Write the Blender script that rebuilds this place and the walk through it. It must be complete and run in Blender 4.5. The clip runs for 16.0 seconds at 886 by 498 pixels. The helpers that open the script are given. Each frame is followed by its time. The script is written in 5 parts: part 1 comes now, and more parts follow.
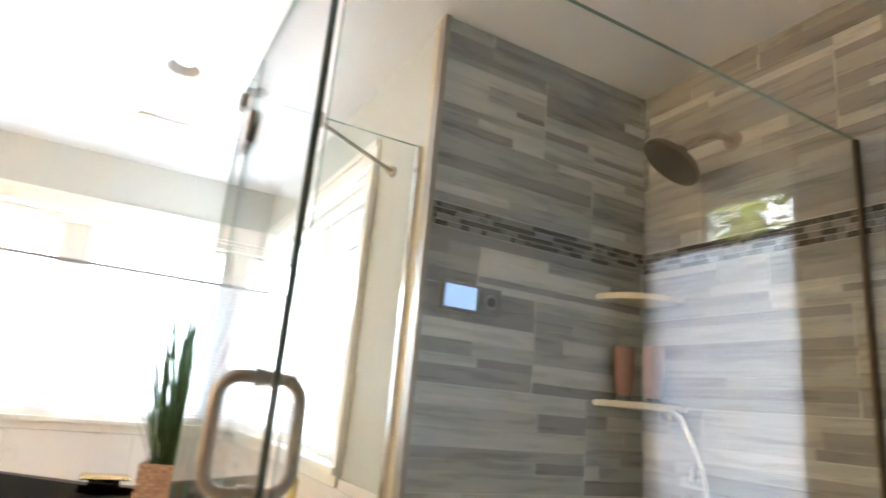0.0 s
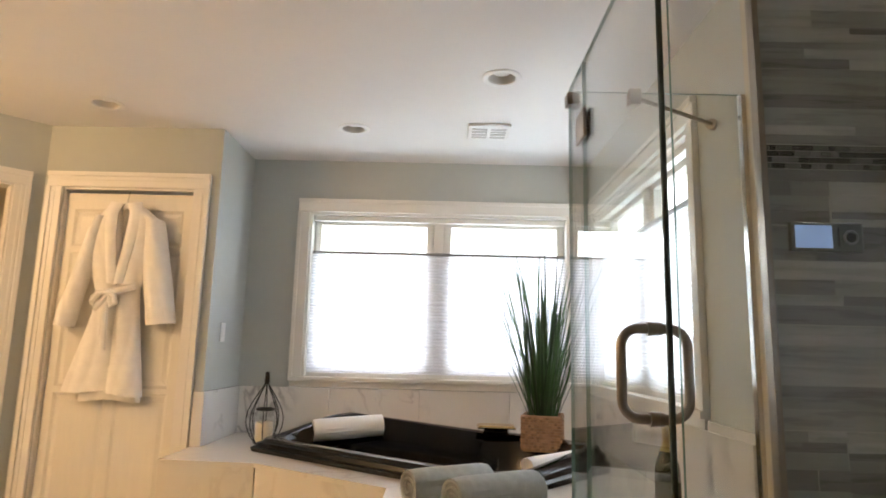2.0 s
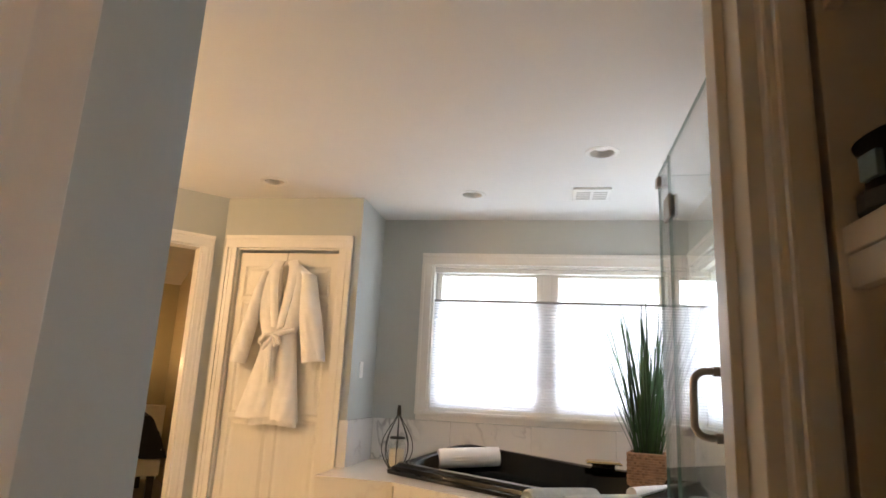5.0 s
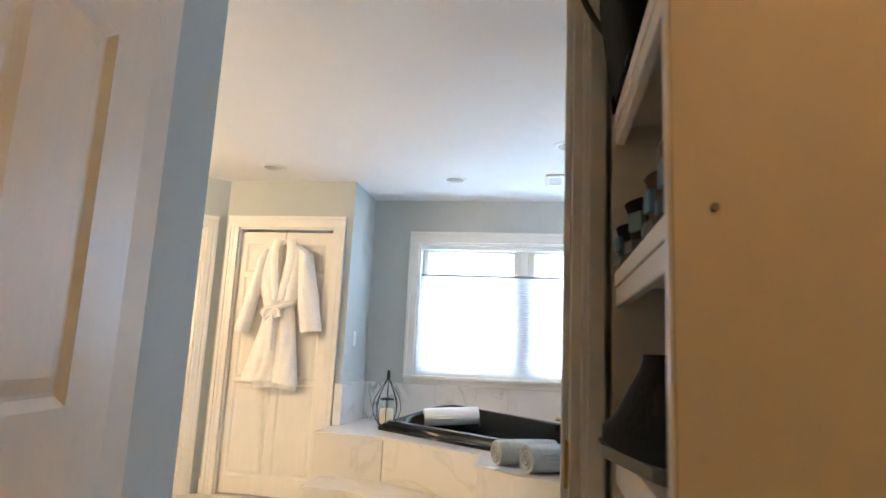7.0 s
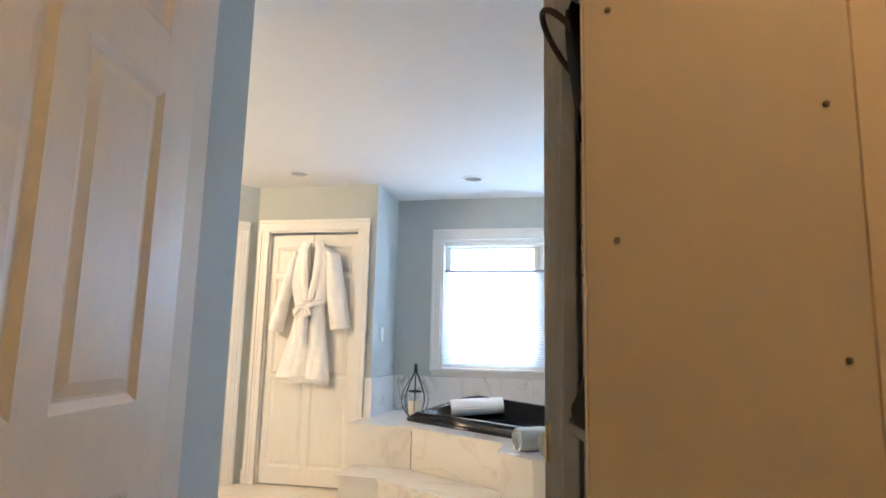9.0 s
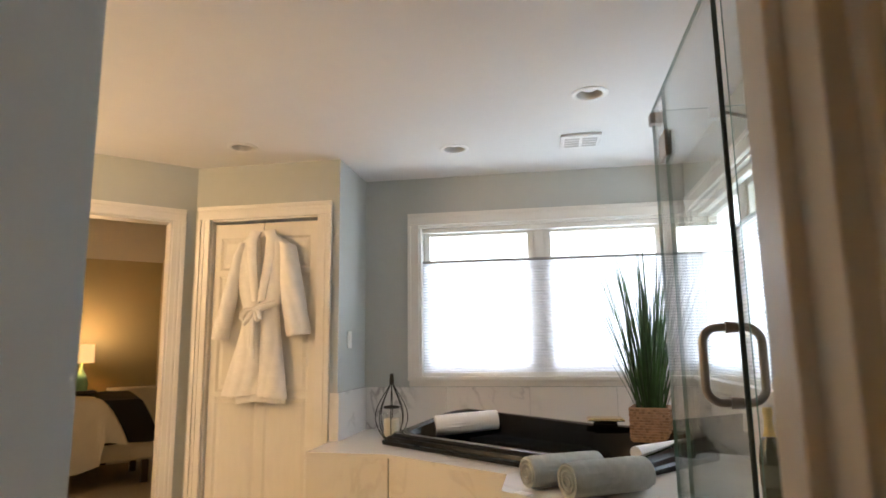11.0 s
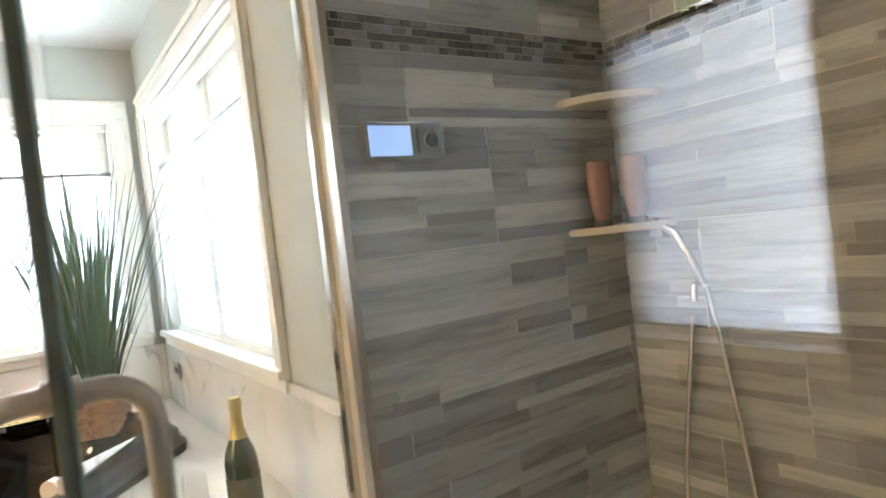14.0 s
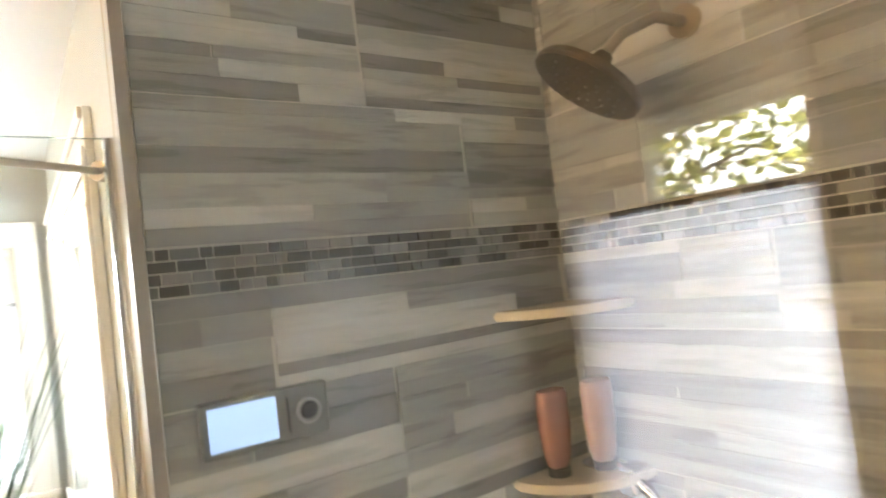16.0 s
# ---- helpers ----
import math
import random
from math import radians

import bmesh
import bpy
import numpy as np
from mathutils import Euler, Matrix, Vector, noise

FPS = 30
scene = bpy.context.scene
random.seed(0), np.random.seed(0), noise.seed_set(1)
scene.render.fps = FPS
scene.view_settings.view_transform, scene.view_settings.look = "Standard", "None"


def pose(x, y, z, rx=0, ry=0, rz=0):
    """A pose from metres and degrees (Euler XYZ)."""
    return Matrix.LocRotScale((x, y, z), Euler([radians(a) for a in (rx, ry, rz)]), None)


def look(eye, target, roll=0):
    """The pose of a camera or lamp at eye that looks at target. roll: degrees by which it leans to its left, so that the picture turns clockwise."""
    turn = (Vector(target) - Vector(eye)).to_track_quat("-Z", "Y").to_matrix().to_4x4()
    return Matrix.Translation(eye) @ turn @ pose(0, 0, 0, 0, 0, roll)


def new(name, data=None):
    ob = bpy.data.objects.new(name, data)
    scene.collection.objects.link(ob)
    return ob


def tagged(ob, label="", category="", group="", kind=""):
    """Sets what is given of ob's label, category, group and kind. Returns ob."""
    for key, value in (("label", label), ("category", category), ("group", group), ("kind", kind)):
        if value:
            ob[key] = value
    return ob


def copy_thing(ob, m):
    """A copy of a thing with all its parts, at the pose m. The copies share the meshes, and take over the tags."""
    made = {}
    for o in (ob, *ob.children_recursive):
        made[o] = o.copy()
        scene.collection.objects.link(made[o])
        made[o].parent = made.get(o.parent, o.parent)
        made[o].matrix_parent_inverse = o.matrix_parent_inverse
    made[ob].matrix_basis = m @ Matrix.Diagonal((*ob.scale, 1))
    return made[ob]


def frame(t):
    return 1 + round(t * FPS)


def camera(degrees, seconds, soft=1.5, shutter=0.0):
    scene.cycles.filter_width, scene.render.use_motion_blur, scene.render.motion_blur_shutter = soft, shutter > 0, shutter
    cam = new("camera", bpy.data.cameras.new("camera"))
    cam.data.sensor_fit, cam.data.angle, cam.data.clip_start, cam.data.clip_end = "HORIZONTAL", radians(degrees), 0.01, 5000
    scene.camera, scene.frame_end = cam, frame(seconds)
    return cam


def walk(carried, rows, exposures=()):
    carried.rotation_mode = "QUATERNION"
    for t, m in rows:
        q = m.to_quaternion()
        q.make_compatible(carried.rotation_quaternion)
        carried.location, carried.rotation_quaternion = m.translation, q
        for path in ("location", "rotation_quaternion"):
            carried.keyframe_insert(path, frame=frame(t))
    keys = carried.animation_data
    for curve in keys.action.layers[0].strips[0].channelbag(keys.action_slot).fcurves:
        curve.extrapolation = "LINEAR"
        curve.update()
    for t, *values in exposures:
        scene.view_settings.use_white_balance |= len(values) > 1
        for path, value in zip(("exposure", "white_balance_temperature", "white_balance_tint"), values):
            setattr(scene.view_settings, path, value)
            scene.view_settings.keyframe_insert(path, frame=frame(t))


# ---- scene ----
cam = camera(71.6, 16.0, soft=1.6, shutter=0.4)
PATH = [
    (0, (0.801, 0.488, 1.166), (1.707, 2.2, 1.666), 5.3),
    (0.5, (0.725, 0.479, 1.153), (1.328, 2.318, 1.657), 2.3),
    (1, (0.659, 0.413, 1.126), (1.003, 2.349, 1.496), 1.9),
    (1.5, (0.636, 0.331, 1.121), (0.865, 2.287, 1.47), 0.6),
    (2, (0.634, 0.276, 1.139), (0.616, 2.249, 1.461), 1.4),
    (2.5, (0.632, 0.217, 1.129), (0.569, 2.189, 1.454), 2.0),
    (3, (0.607, 0.166, 1.142), (0.402, 2.109, 1.567), 4.4),
    (3.5, (0.575, 0.058, 1.137), (0.316, 1.996, 1.56), 3.0),
    (4, (0.587, -0.056, 1.101), (0.223, 1.861, 1.542), 3.22),
    (6.5, (0.636, -0.558, 1.133), (0.319, 1.373, 1.548), 2.28),
    (7, (0.732, -0.673, 1.124), (0.406, 1.272, 1.460), 2.73),
    (7.5, (0.789, -0.777, 1.124), (0.398, 1.158, 1.450), 2.73),
    (8, (0.822, -0.843, 1.140), (0.494, 1.095, 1.507), 1.72),
    (8.5, (0.844, -0.881, 1.142), (0.583, 1.077, 1.459), 2.07),
    (9, (0.821, -0.844, 1.134), (0.404, 1.087, 1.443), 1.31),
    (11.5, (0.609, 0.221, 1.16), (0.354, 2.179, 1.48), -2.7),
    (12, (0.612, 0.447, 1.168), (0.743, 2.418, 1.479), -1.8),
    (12.5, (0.679, 0.622, 1.143), (1.146, 2.546, 1.424), -2.0),
    (13, (0.84, 0.743, 1.175), (1.473, 2.631, 1.363), -2.9),
    (13.5, (0.923, 0.812, 1.226), (1.888, 2.563, 1.281), -5.0),
    (14, (1.006, 0.88, 1.275), (2.136, 2.53, 1.225), -6.7),
    (14.5, (1.142, 0.913, 1.342), (2.223, 2.595, 1.386), -6.8),
    (15, (1.252, 0.939, 1.408), (2.425, 2.547, 1.597), -4.3),
    (15.5, (1.334, 0.965, 1.534), (2.655, 2.458, 1.697), -6.3),
    (16, (1.434, 1.07, 1.701), (2.588, 2.701, 1.779), -6.8),
]
EXPOSURES = [(0, 2.32, 5850, 11), (0.5, 1.7, 5900, 11), (1.0, 1.36, 6000, 11), (2.0, 0.92, 6250, 14), (4.2, 0.76, 6450, 17), (6.5, 1.45, 5200, 9), (9.2, 1.5, 4720, 8), (11.4, 0.78, 6200, 13),
             (12.5, 1.22, 6350, 12), (13.5, 1.88, 5850, 11), (14.5, 2.36, 5950, 12), (15.5, 2.62, 6400, 13), (16, 2.66, 6350, 13)]
walk(cam, [(t, look(eye, target, roll)) for t, eye, target, roll in PATH], EXPOSURES)

# ---- light ----
world = bpy.data.worlds.new("sky")
scene.world = world
world.use_nodes = True
wn = world.node_tree
sky = wn.nodes.new("ShaderNodeTexSky")
sky.sky_type = 'NISHITA'
sky.sun_disc = False
sky.dust_density, sky.ozone_density = 7.0, 0.6
sky.sun_elevation, sky.sun_rotation = radians(48), radians(250)
wn.nodes["Background"].inputs["Strength"].default_value = 0.15
wn.links.new(sky.outputs[0], wn.nodes["Background"].inputs["Color"])

sun = new("sun", bpy.data.lights.new("sun", 'SUN'))
sun.data.energy, sun.data.angle, sun.data.color = 4.5, radians(0.6), (1.0, 0.95, 0.86)
sun.matrix_world = look((0, 0, 30), (8, 14, 0))


def area_lamp(name, eye, target, w, h, watts, colour):
    lamp = new(name, bpy.data.lights.new(name, 'AREA'))
    lamp.data.shape, lamp.data.size, lamp.data.size_y = 'RECTANGLE', w, h
    lamp.data.energy, lamp.data.color = watts, colour
    lamp.matrix_world = look(eye, target)
    return lamp


def point_lamp(name, at, watts, colour, radius=0.05):
    lamp = new(name, bpy.data.lights.new(name, 'POINT'))
    lamp.data.energy, lamp.data.color, lamp.data.shadow_soft_size = watts, colour, radius
    lamp.location = at
    return lamp


DAY = (0.88, 0.95, 1.0)
WARM = (1.0, 0.61, 0.28)
area_lamp("daylight_north", (0.565, 4.80, 1.72), (0.565, 0, 1.72), 2.2, 1.75, 42, DAY)
area_lamp("daylight_east", (1.93, 3.51, 1.36), (0, 3.51, 1.36), 1.9, 0.86, 24, DAY)
area_lamp("daylight_side", (2.614, 0.85, 1.352), (0, 0.85, 1.352), 0.556, 0.87, 2.7, (0.84, 0.92, 1.0))
point_lamp("vanity_bulb", (-2.72, 1.55, 2.06), 23, WARM, 0.06)
point_lamp("vanity_bulb", (-2.72, 2.15, 2.06), 23, WARM, 0.06)
point_lamp("closet_bulb", (1.45, -0.74, 2.30), 7.2, (1.0, 0.47, 0.11), 0.08)

# ---- materials ----


def material(name, colour, rough=0.5, metal=0.0, vary=0.0, scale=6.0, bump=0.0, bump_scale=120.0, coat=0.0, per_object=0.0, per_island=0.0, stretch=(1, 1, 1), spec=0.5):
    m = bpy.data.materials.new(name)
    m.use_nodes = True
    nt = m.node_tree
    b = nt.nodes["Principled BSDF"]
    b.inputs["Base Color"].default_value = (*colour, 1)
    b.inputs["Roughness"].default_value = rough
    b.inputs["Metallic"].default_value = metal
    b.inputs["Coat Weight"].default_value = coat
    b.inputs["Coat Roughness"].default_value = 0.03
    b.inputs["Specular IOR Level"].default_value = spec
    tc = nt.nodes.new("ShaderNodeTexCoord")
    mp = nt.nodes.new("ShaderNodeMapping")
    mp.inputs["Scale"].default_value = stretch
    nt.links.new(tc.outputs["Object"], mp.inputs["Vector"])
    factor = None
    if vary:
        n1 = nt.nodes.new("ShaderNodeTexNoise")
        n1.inputs["Scale"].default_value, n1.inputs["Detail"].default_value = scale, 6
        n2 = nt.nodes.new("ShaderNodeTexNoise")
        n2.inputs["Scale"].default_value, n2.inputs["Detail"].default_value = scale * 9, 3
        nt.links.new(mp.outputs[0], n1.inputs["Vector"])
        nt.links.new(mp.outputs[0], n2.inputs["Vector"])
        add = nt.nodes.new("ShaderNodeMath")
        add.operation = 'MULTIPLY_ADD'
        nt.links.new(n2.outputs["Fac"], add.inputs[0])
        add.inputs[1].default_value = 0.5
        nt.links.new(n1.outputs["Fac"], add.inputs[2])
        rng = nt.nodes.new("ShaderNodeMapRange")
        rng.inputs["From Min"].default_value, rng.inputs["From Max"].default_value = 0.45, 1.05
        rng.inputs["To Min"].default_value, rng.inputs["To Max"].default_value = 1 - vary, 1 + vary
        nt.links.new(add.outputs[0], rng.inputs["Value"])
        factor = rng.outputs[0]
        rr = nt.nodes.new("ShaderNodeMapRange")
        rr.inputs["To Min"].default_value, rr.inputs["To Max"].default_value = rough * 0.85, min(1, rough * 1.15)
        nt.links.new(n1.outputs["Fac"], rr.inputs["Value"])
        nt.links.new(rr.outputs[0], b.inputs["Roughness"])
    for amount, node, out in ((per_object, "ShaderNodeObjectInfo", "Random"), (per_island, "ShaderNodeNewGeometry", "Random Per Island")):
        if amount:
            oi = nt.nodes.new(node)
            r2 = nt.nodes.new("ShaderNodeMapRange")
            r2.inputs["To Min"].default_value, r2.inputs["To Max"].default_value = 1 - amount, 1 + amount
            nt.links.new(oi.outputs[out], r2.inputs["Value"])
            if factor is None:
                factor = r2.outputs[0]
            else:
                mu = nt.nodes.new("ShaderNodeMath")
                mu.operation = 'MULTIPLY'
                nt.links.new(factor, mu.inputs[0])
                nt.links.new(r2.outputs[0], mu.inputs[1])
                factor = mu.outputs[0]
    if factor is not None:
        mix = nt.nodes.new("ShaderNodeVectorMath")
        mix.operation = 'SCALE'
        mix.inputs[0].default_value = colour
        nt.links.new(factor, mix.inputs["Scale"])
        nt.links.new(mix.outputs[0], b.inputs["Base Color"])
    if bump:
        n3 = nt.nodes.new("ShaderNodeTexNoise")
        n3.inputs["Scale"].default_value, n3.inputs["Detail"].default_value = bump_scale, 4
        nt.links.new(mp.outputs[0], n3.inputs["Vector"])
        bp = nt.nodes.new("ShaderNodeBump")
        bp.inputs["Strength"].default_value, bp.inputs["Distance"].default_value = bump, 0.004
        nt.links.new(n3.outputs["Fac"], bp.inputs["Height"])
        nt.links.new(bp.outputs[0], b.inputs["Normal"])
    return m


def marble(name, base, vein, scale, rough=0.12):
    m = material(name, base, rough, vary=0.04, scale=3)
    nt = m.node_tree
    b = nt.nodes["Principled BSDF"]
    tc = nt.nodes.new("ShaderNodeTexCoord")
    oi = nt.nodes.new("ShaderNodeObjectInfo")
    off = nt.nodes.new("ShaderNodeVectorMath")
    off.operation = 'MULTIPLY_ADD'
    nt.links.new(oi.outputs["Random"], off.inputs[0])
    off.inputs[1].default_value = (17, 31, 9)
    nt.links.new(tc.outputs["Object"], off.inputs[2])
    warp = nt.nodes.new("ShaderNodeTexNoise")
    warp.inputs["Scale"].default_value, warp.inputs["Detail"].default_value = scale, 8
    warp.inputs["Distortion"].default_value = 1.6
    nt.links.new(off.outputs[0], warp.inputs["Vector"])
    d = nt.nodes.new("ShaderNodeMath")
    d.operation = 'SUBTRACT'
    nt.links.new(warp.outputs["Fac"], d.inputs[0])
    d.inputs[1].default_value = 0.5
    ab = nt.nodes.new("ShaderNodeMath")
    ab.operation = 'ABSOLUTE'
    nt.links.new(d.outputs[0], ab.inputs[0])
    ramp = nt.nodes.new("ShaderNodeValToRGB")
    ramp.color_ramp.elements[0].color = (*vein, 1)
    ramp.color_ramp.elements[1].color = (*base, 1)
    ramp.color_ramp.elements[1].position = 0.035
    nt.links.new(ab.outputs[0], ramp.inputs[0])
    gate = nt.nodes.new("ShaderNodeTexNoise")
    gate.inputs["Scale"].default_value = scale * 0.8
    nt.links.new(off.outputs[0], gate.inputs["Vector"])
    g2 = nt.nodes.new("ShaderNodeMapRange")
    g2.inputs["From Min"].default_value, g2.inputs["From Max"].default_value = 0.45, 0.65
    nt.links.new(gate.outputs["Fac"], g2.inputs["Value"])
    mix = nt.nodes.new("ShaderNodeMix")
    mix.data_type = 'RGBA'
    nt.links.new(g2.outputs[0], mix.inputs["Factor"])
    mix.inputs["A"].default_value = (*base, 1)
    nt.links.new(ramp.outputs[0], mix.inputs["B"])
    nt.links.new(mix.outputs["Result"], b.inputs["Base Color"])
    return m


def glass(name, tint, low=0.045, lift=1.0):
    m = bpy.data.materials.new(name)
    m.use_nodes = True
    nt = m.node_tree
    nt.nodes.remove(nt.nodes["Principled BSDF"])
    tr = nt.nodes.new("ShaderNodeBsdfTransparent")
    tr.inputs[0].default_value = (*tint, 1)
    gl = nt.nodes.new("ShaderNodeBsdfGlossy")
    gl.inputs["Roughness"].default_value = 0.0
    lw = nt.nodes.new("ShaderNodeLayerWeight")
    lw.inputs["Blend"].default_value = 0.5
    pw = nt.nodes.new("ShaderNodeMath")
    pw.operation = 'POWER'
    pw.inputs[1].default_value = 5.0
    nt.links.new(lw.outputs["Facing"], pw.inputs[0])
    ma = nt.nodes.new("ShaderNodeMath")
    ma.operation = 'MULTIPLY_ADD'
    ma.inputs[1].default_value, ma.inputs[2].default_value = lift * (1 - low), low
    ma.use_clamp = True
    nt.links.new(pw.outputs[0], ma.inputs[0])
    mx = nt.nodes.new("ShaderNodeMixShader")
    nt.links.new(ma.outputs[0], mx.inputs[0])
    nt.links.new(tr.outputs[0], mx.inputs[1])
    nt.links.new(gl.outputs[0], mx.inputs[2])
    nt.links.new(mx.outputs[0], nt.nodes["Material Output"].inputs["Surface"])
    return m


def translucent(name, colour, through_share):
    m = bpy.data.materials.new(name)
    m.use_nodes = True
    nt = m.node_tree
    nt.nodes.remove(nt.nodes["Principled BSDF"])
    tc = nt.nodes.new("ShaderNodeTexCoord")
    ns = nt.nodes.new("ShaderNodeTexNoise")
    ns.inputs["Scale"].default_value = 60
    nt.links.new(tc.outputs["Object"], ns.inputs["Vector"])
    rg = nt.nodes.new("ShaderNodeMapRange")
    rg.inputs["To Min"].default_value, rg.inputs["To Max"].default_value = 0.92, 1.05
    nt.links.new(ns.outputs["Fac"], rg.inputs["Value"])
    sc = nt.nodes.new("ShaderNodeVectorMath")
    sc.operation = 'SCALE'
    sc.inputs[0].default_value = colour
    nt.links.new(rg.outputs[0], sc.inputs["Scale"])
    t = nt.nodes.new("ShaderNodeBsdfTranslucent")
    d = nt.nodes.new("ShaderNodeBsdfDiffuse")
    nt.links.new(sc.outputs[0], t.inputs[0])
    nt.links.new(sc.outputs[0], d.inputs[0])
    mx = nt.nodes.new("ShaderNodeMixShader")
    mx.inputs[0].default_value = through_share
    nt.links.new(d.outputs[0], mx.inputs[1])
    nt.links.new(t.outputs[0], mx.inputs[2])
    nt.links.new(mx.outputs[0], nt.nodes["Material Output"].inputs["Surface"])
    return m


def glow(name, colour, strength):
    m = material(name, colour, 0.6)
    b = m.node_tree.nodes["Principled BSDF"]
    b.inputs["Emission Color"].default_value = (*colour, 1)
    b.inputs["Emission Strength"].default_value = strength
    return m


M_WALL = material("blue_grey_paint", (0.49, 0.515, 0.49), 0.75, vary=0.03, scale=1.5, bump=0.12, bump_scale=260)
M_CEIL = material("ceiling_paint", (0.78, 0.77, 0.75), 0.85, vary=0.02, scale=1.2, bump=0.1, bump_scale=200)
M_TRIM = material("white_trim_paint", (0.80, 0.78, 0.73), 0.38, vary=0.03, scale=4, bump=0.05, bump_scale=90)
M_DOOR = material("white_door_paint", (0.80, 0.77, 0.70), 0.42, vary=0.03, scale=5, bump=0.08, bump_scale=70, stretch=(6, 6, 1))
M_MARBLE = marble("white_marble", (0.78, 0.76, 0.73), (0.42, 0.40, 0.39), 2.2)
M_DECK = marble("cream_marble_tile", (0.80, 0.76, 0.68), (0.70, 0.65, 0.57), 1.6, 0.10)
M_FLOOR = marble("floor_marble_tile", (0.78, 0.73, 0.64), (0.62, 0.55, 0.46), 1.3, 0.16)
M_GROUT = material("grout", (0.55, 0.54, 0.50), 0.9, vary=0.06, scale=30)
M_STRIP = material("grey_stone_strip", (0.345, 0.351, 0.338), 0.28, vary=0.17, scale=5, per_object=0.50, stretch=(1, 1, 9), bump=0.12, bump_scale=60)
_nt = M_STRIP.node_tree
_ob = next(n for n in _nt.nodes if n.bl_idname == "ShaderNodeObjectInfo")
_rm = _ob.outputs["Random"].links[0].to_node
_tone = _nt.nodes.new("ShaderNodeValToRGB")
_tone.color_ramp.interpolation = 'CONSTANT'
for _p, _v in ((0.26, 0.34), (0.48, 0.46), (0.68, 0.62), (0.80, 0.84), (0.91, 1.15)):
    _e = _tone.color_ramp.elements.new(_p)
    _e.color = (_v, _v, _v, 1)
_tone.color_ramp.elements[0].color = (0.16, 0.16, 0.16, 1)
_tone.color_ramp.elements[-1].color = (1.15, 1.15, 1.15, 1)
_nt.links.new(_ob.outputs["Random"], _tone.inputs[0])
_off = _nt.nodes.new("ShaderNodeMath")
_off.operation = 'MULTIPLY'
_off.inputs[1].default_value = 60.0
_nt.links.new(_ob.outputs["Random"], _off.inputs[0])
_mp = next(n for n in _nt.nodes if n.bl_idname == "ShaderNodeMapping")
_nt.links.new(_off.outputs[0], _mp.inputs["Location"])
_nt.links.new(_tone.outputs[0], _rm.inputs["Value"])
M_MOSAIC = material("dark_glass_mosaic", (0.125, 0.125, 0.122), 0.18, vary=0.25, scale=20, per_object=0.88)
_nt = M_MOSAIC.node_tree
_ob = next(n for n in _nt.nodes if n.bl_idname == "ShaderNodeObjectInfo")
_rm = _ob.outputs["Random"].links[0].to_node
_tone = _nt.nodes.new("ShaderNodeValToRGB")
_tone.color_ramp.interpolation = 'CONSTANT'
_tone.color_ramp.elements[0].color = (0.08, 0.08, 0.08, 1)
_tone.color_ramp.elements[-1].color = (1.25, 1.25, 1.25, 1)
_tone.color_ramp.elements[-1].position = 0.80
for _p, _v in ((0.30, 0.18), (0.46, 0.55), (0.64, 0.85)):
    _e = _tone.color_ramp.elements.new(_p)
    _e.color = (_v, _v, _v, 1)
_nt.links.new(_ob.outputs["Random"], _tone.inputs[0])
_nt.links.new(_tone.outputs[0], _rm.inputs["Value"])
M_GLASS = glass("shower_glass", (0.978, 0.992, 0.986), 0.06, 1.0)
M_PANE = glass("window_glass", (0.97, 0.98, 0.98), 0.03, 0.8)
M_EDGE = material("green_glass_edge", (0.17, 0.27, 0.23), 0.12)
M_NICKEL = material("brushed_nickel", (0.36, 0.31, 0.26), 0.32, 0.95, vary=0.08, scale=20, bump=0.05, bump_scale=300)
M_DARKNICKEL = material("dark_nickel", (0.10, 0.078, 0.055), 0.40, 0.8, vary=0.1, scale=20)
M_SLOT = material("grey_vent_slot", (0.50, 0.48, 0.45), 0.6, vary=0.05)
M_SEAL = material("teal_glass_seal", (0.075, 0.095, 0.085), 0.2, vary=0.1, scale=10)
M_CHROME = material("chrome", (0.62, 0.60, 0.57), 0.12, 1.0, vary=0.03)
M_TUB = material("black_acrylic", (0.006, 0.006, 0.007), 0.08, vary=0.1, scale=4, coat=0.0, spec=0.38)
M_GOLD = material("polished_brass", (0.78, 0.56, 0.22), 0.16, 1.0, vary=0.05)
M_SHADE = translucent("cellular_shade_fabric", (0.90, 0.90, 0.92), 0.62)
M_TOWEL = material("grey_green_towel", (0.43, 0.455, 0.435), 0.95, vary=0.14, scale=30, bump=0.22, bump_scale=300)
M_WHITECLOTH = material("white_terry", (0.88, 0.86, 0.82), 0.95, vary=0.05, scale=22, bump=0.15, bump_scale=250)
M_PILLOW = material("white_bath_pillow", (0.84, 0.81, 0.77), 0.55, vary=0.04, scale=10, bump=0.15, bump_scale=60)
M_WICKER = material("woven_wicker", (0.38, 0.225, 0.125), 0.6, vary=0.15, scale=25, per_island=0.28)
M_LEAF = material("grass_blade_green", (0.035, 0.085, 0.022), 0.45, vary=0.2, scale=14, per_island=0.55)
M_WIRE = material("dark_iron_wire", (0.035, 0.033, 0.032), 0.45, 0.7, vary=0.15, scale=30)
M_WAX = material("ivory_candle_wax", (0.78, 0.68, 0.50), 0.45, vary=0.06, scale=14)
M_CLEAR = glass("clear_glassware", (0.98, 0.985, 0.98), 0.05, 1.0)
M_BOTTLE = material("dark_green_bottle_glass", (0.018, 0.030, 0.010), 0.06, coat=0.7, vary=0.1)
M_LABEL = material("olive_paper", (0.09, 0.085, 0.055), 0.6, vary=0.1, scale=30)
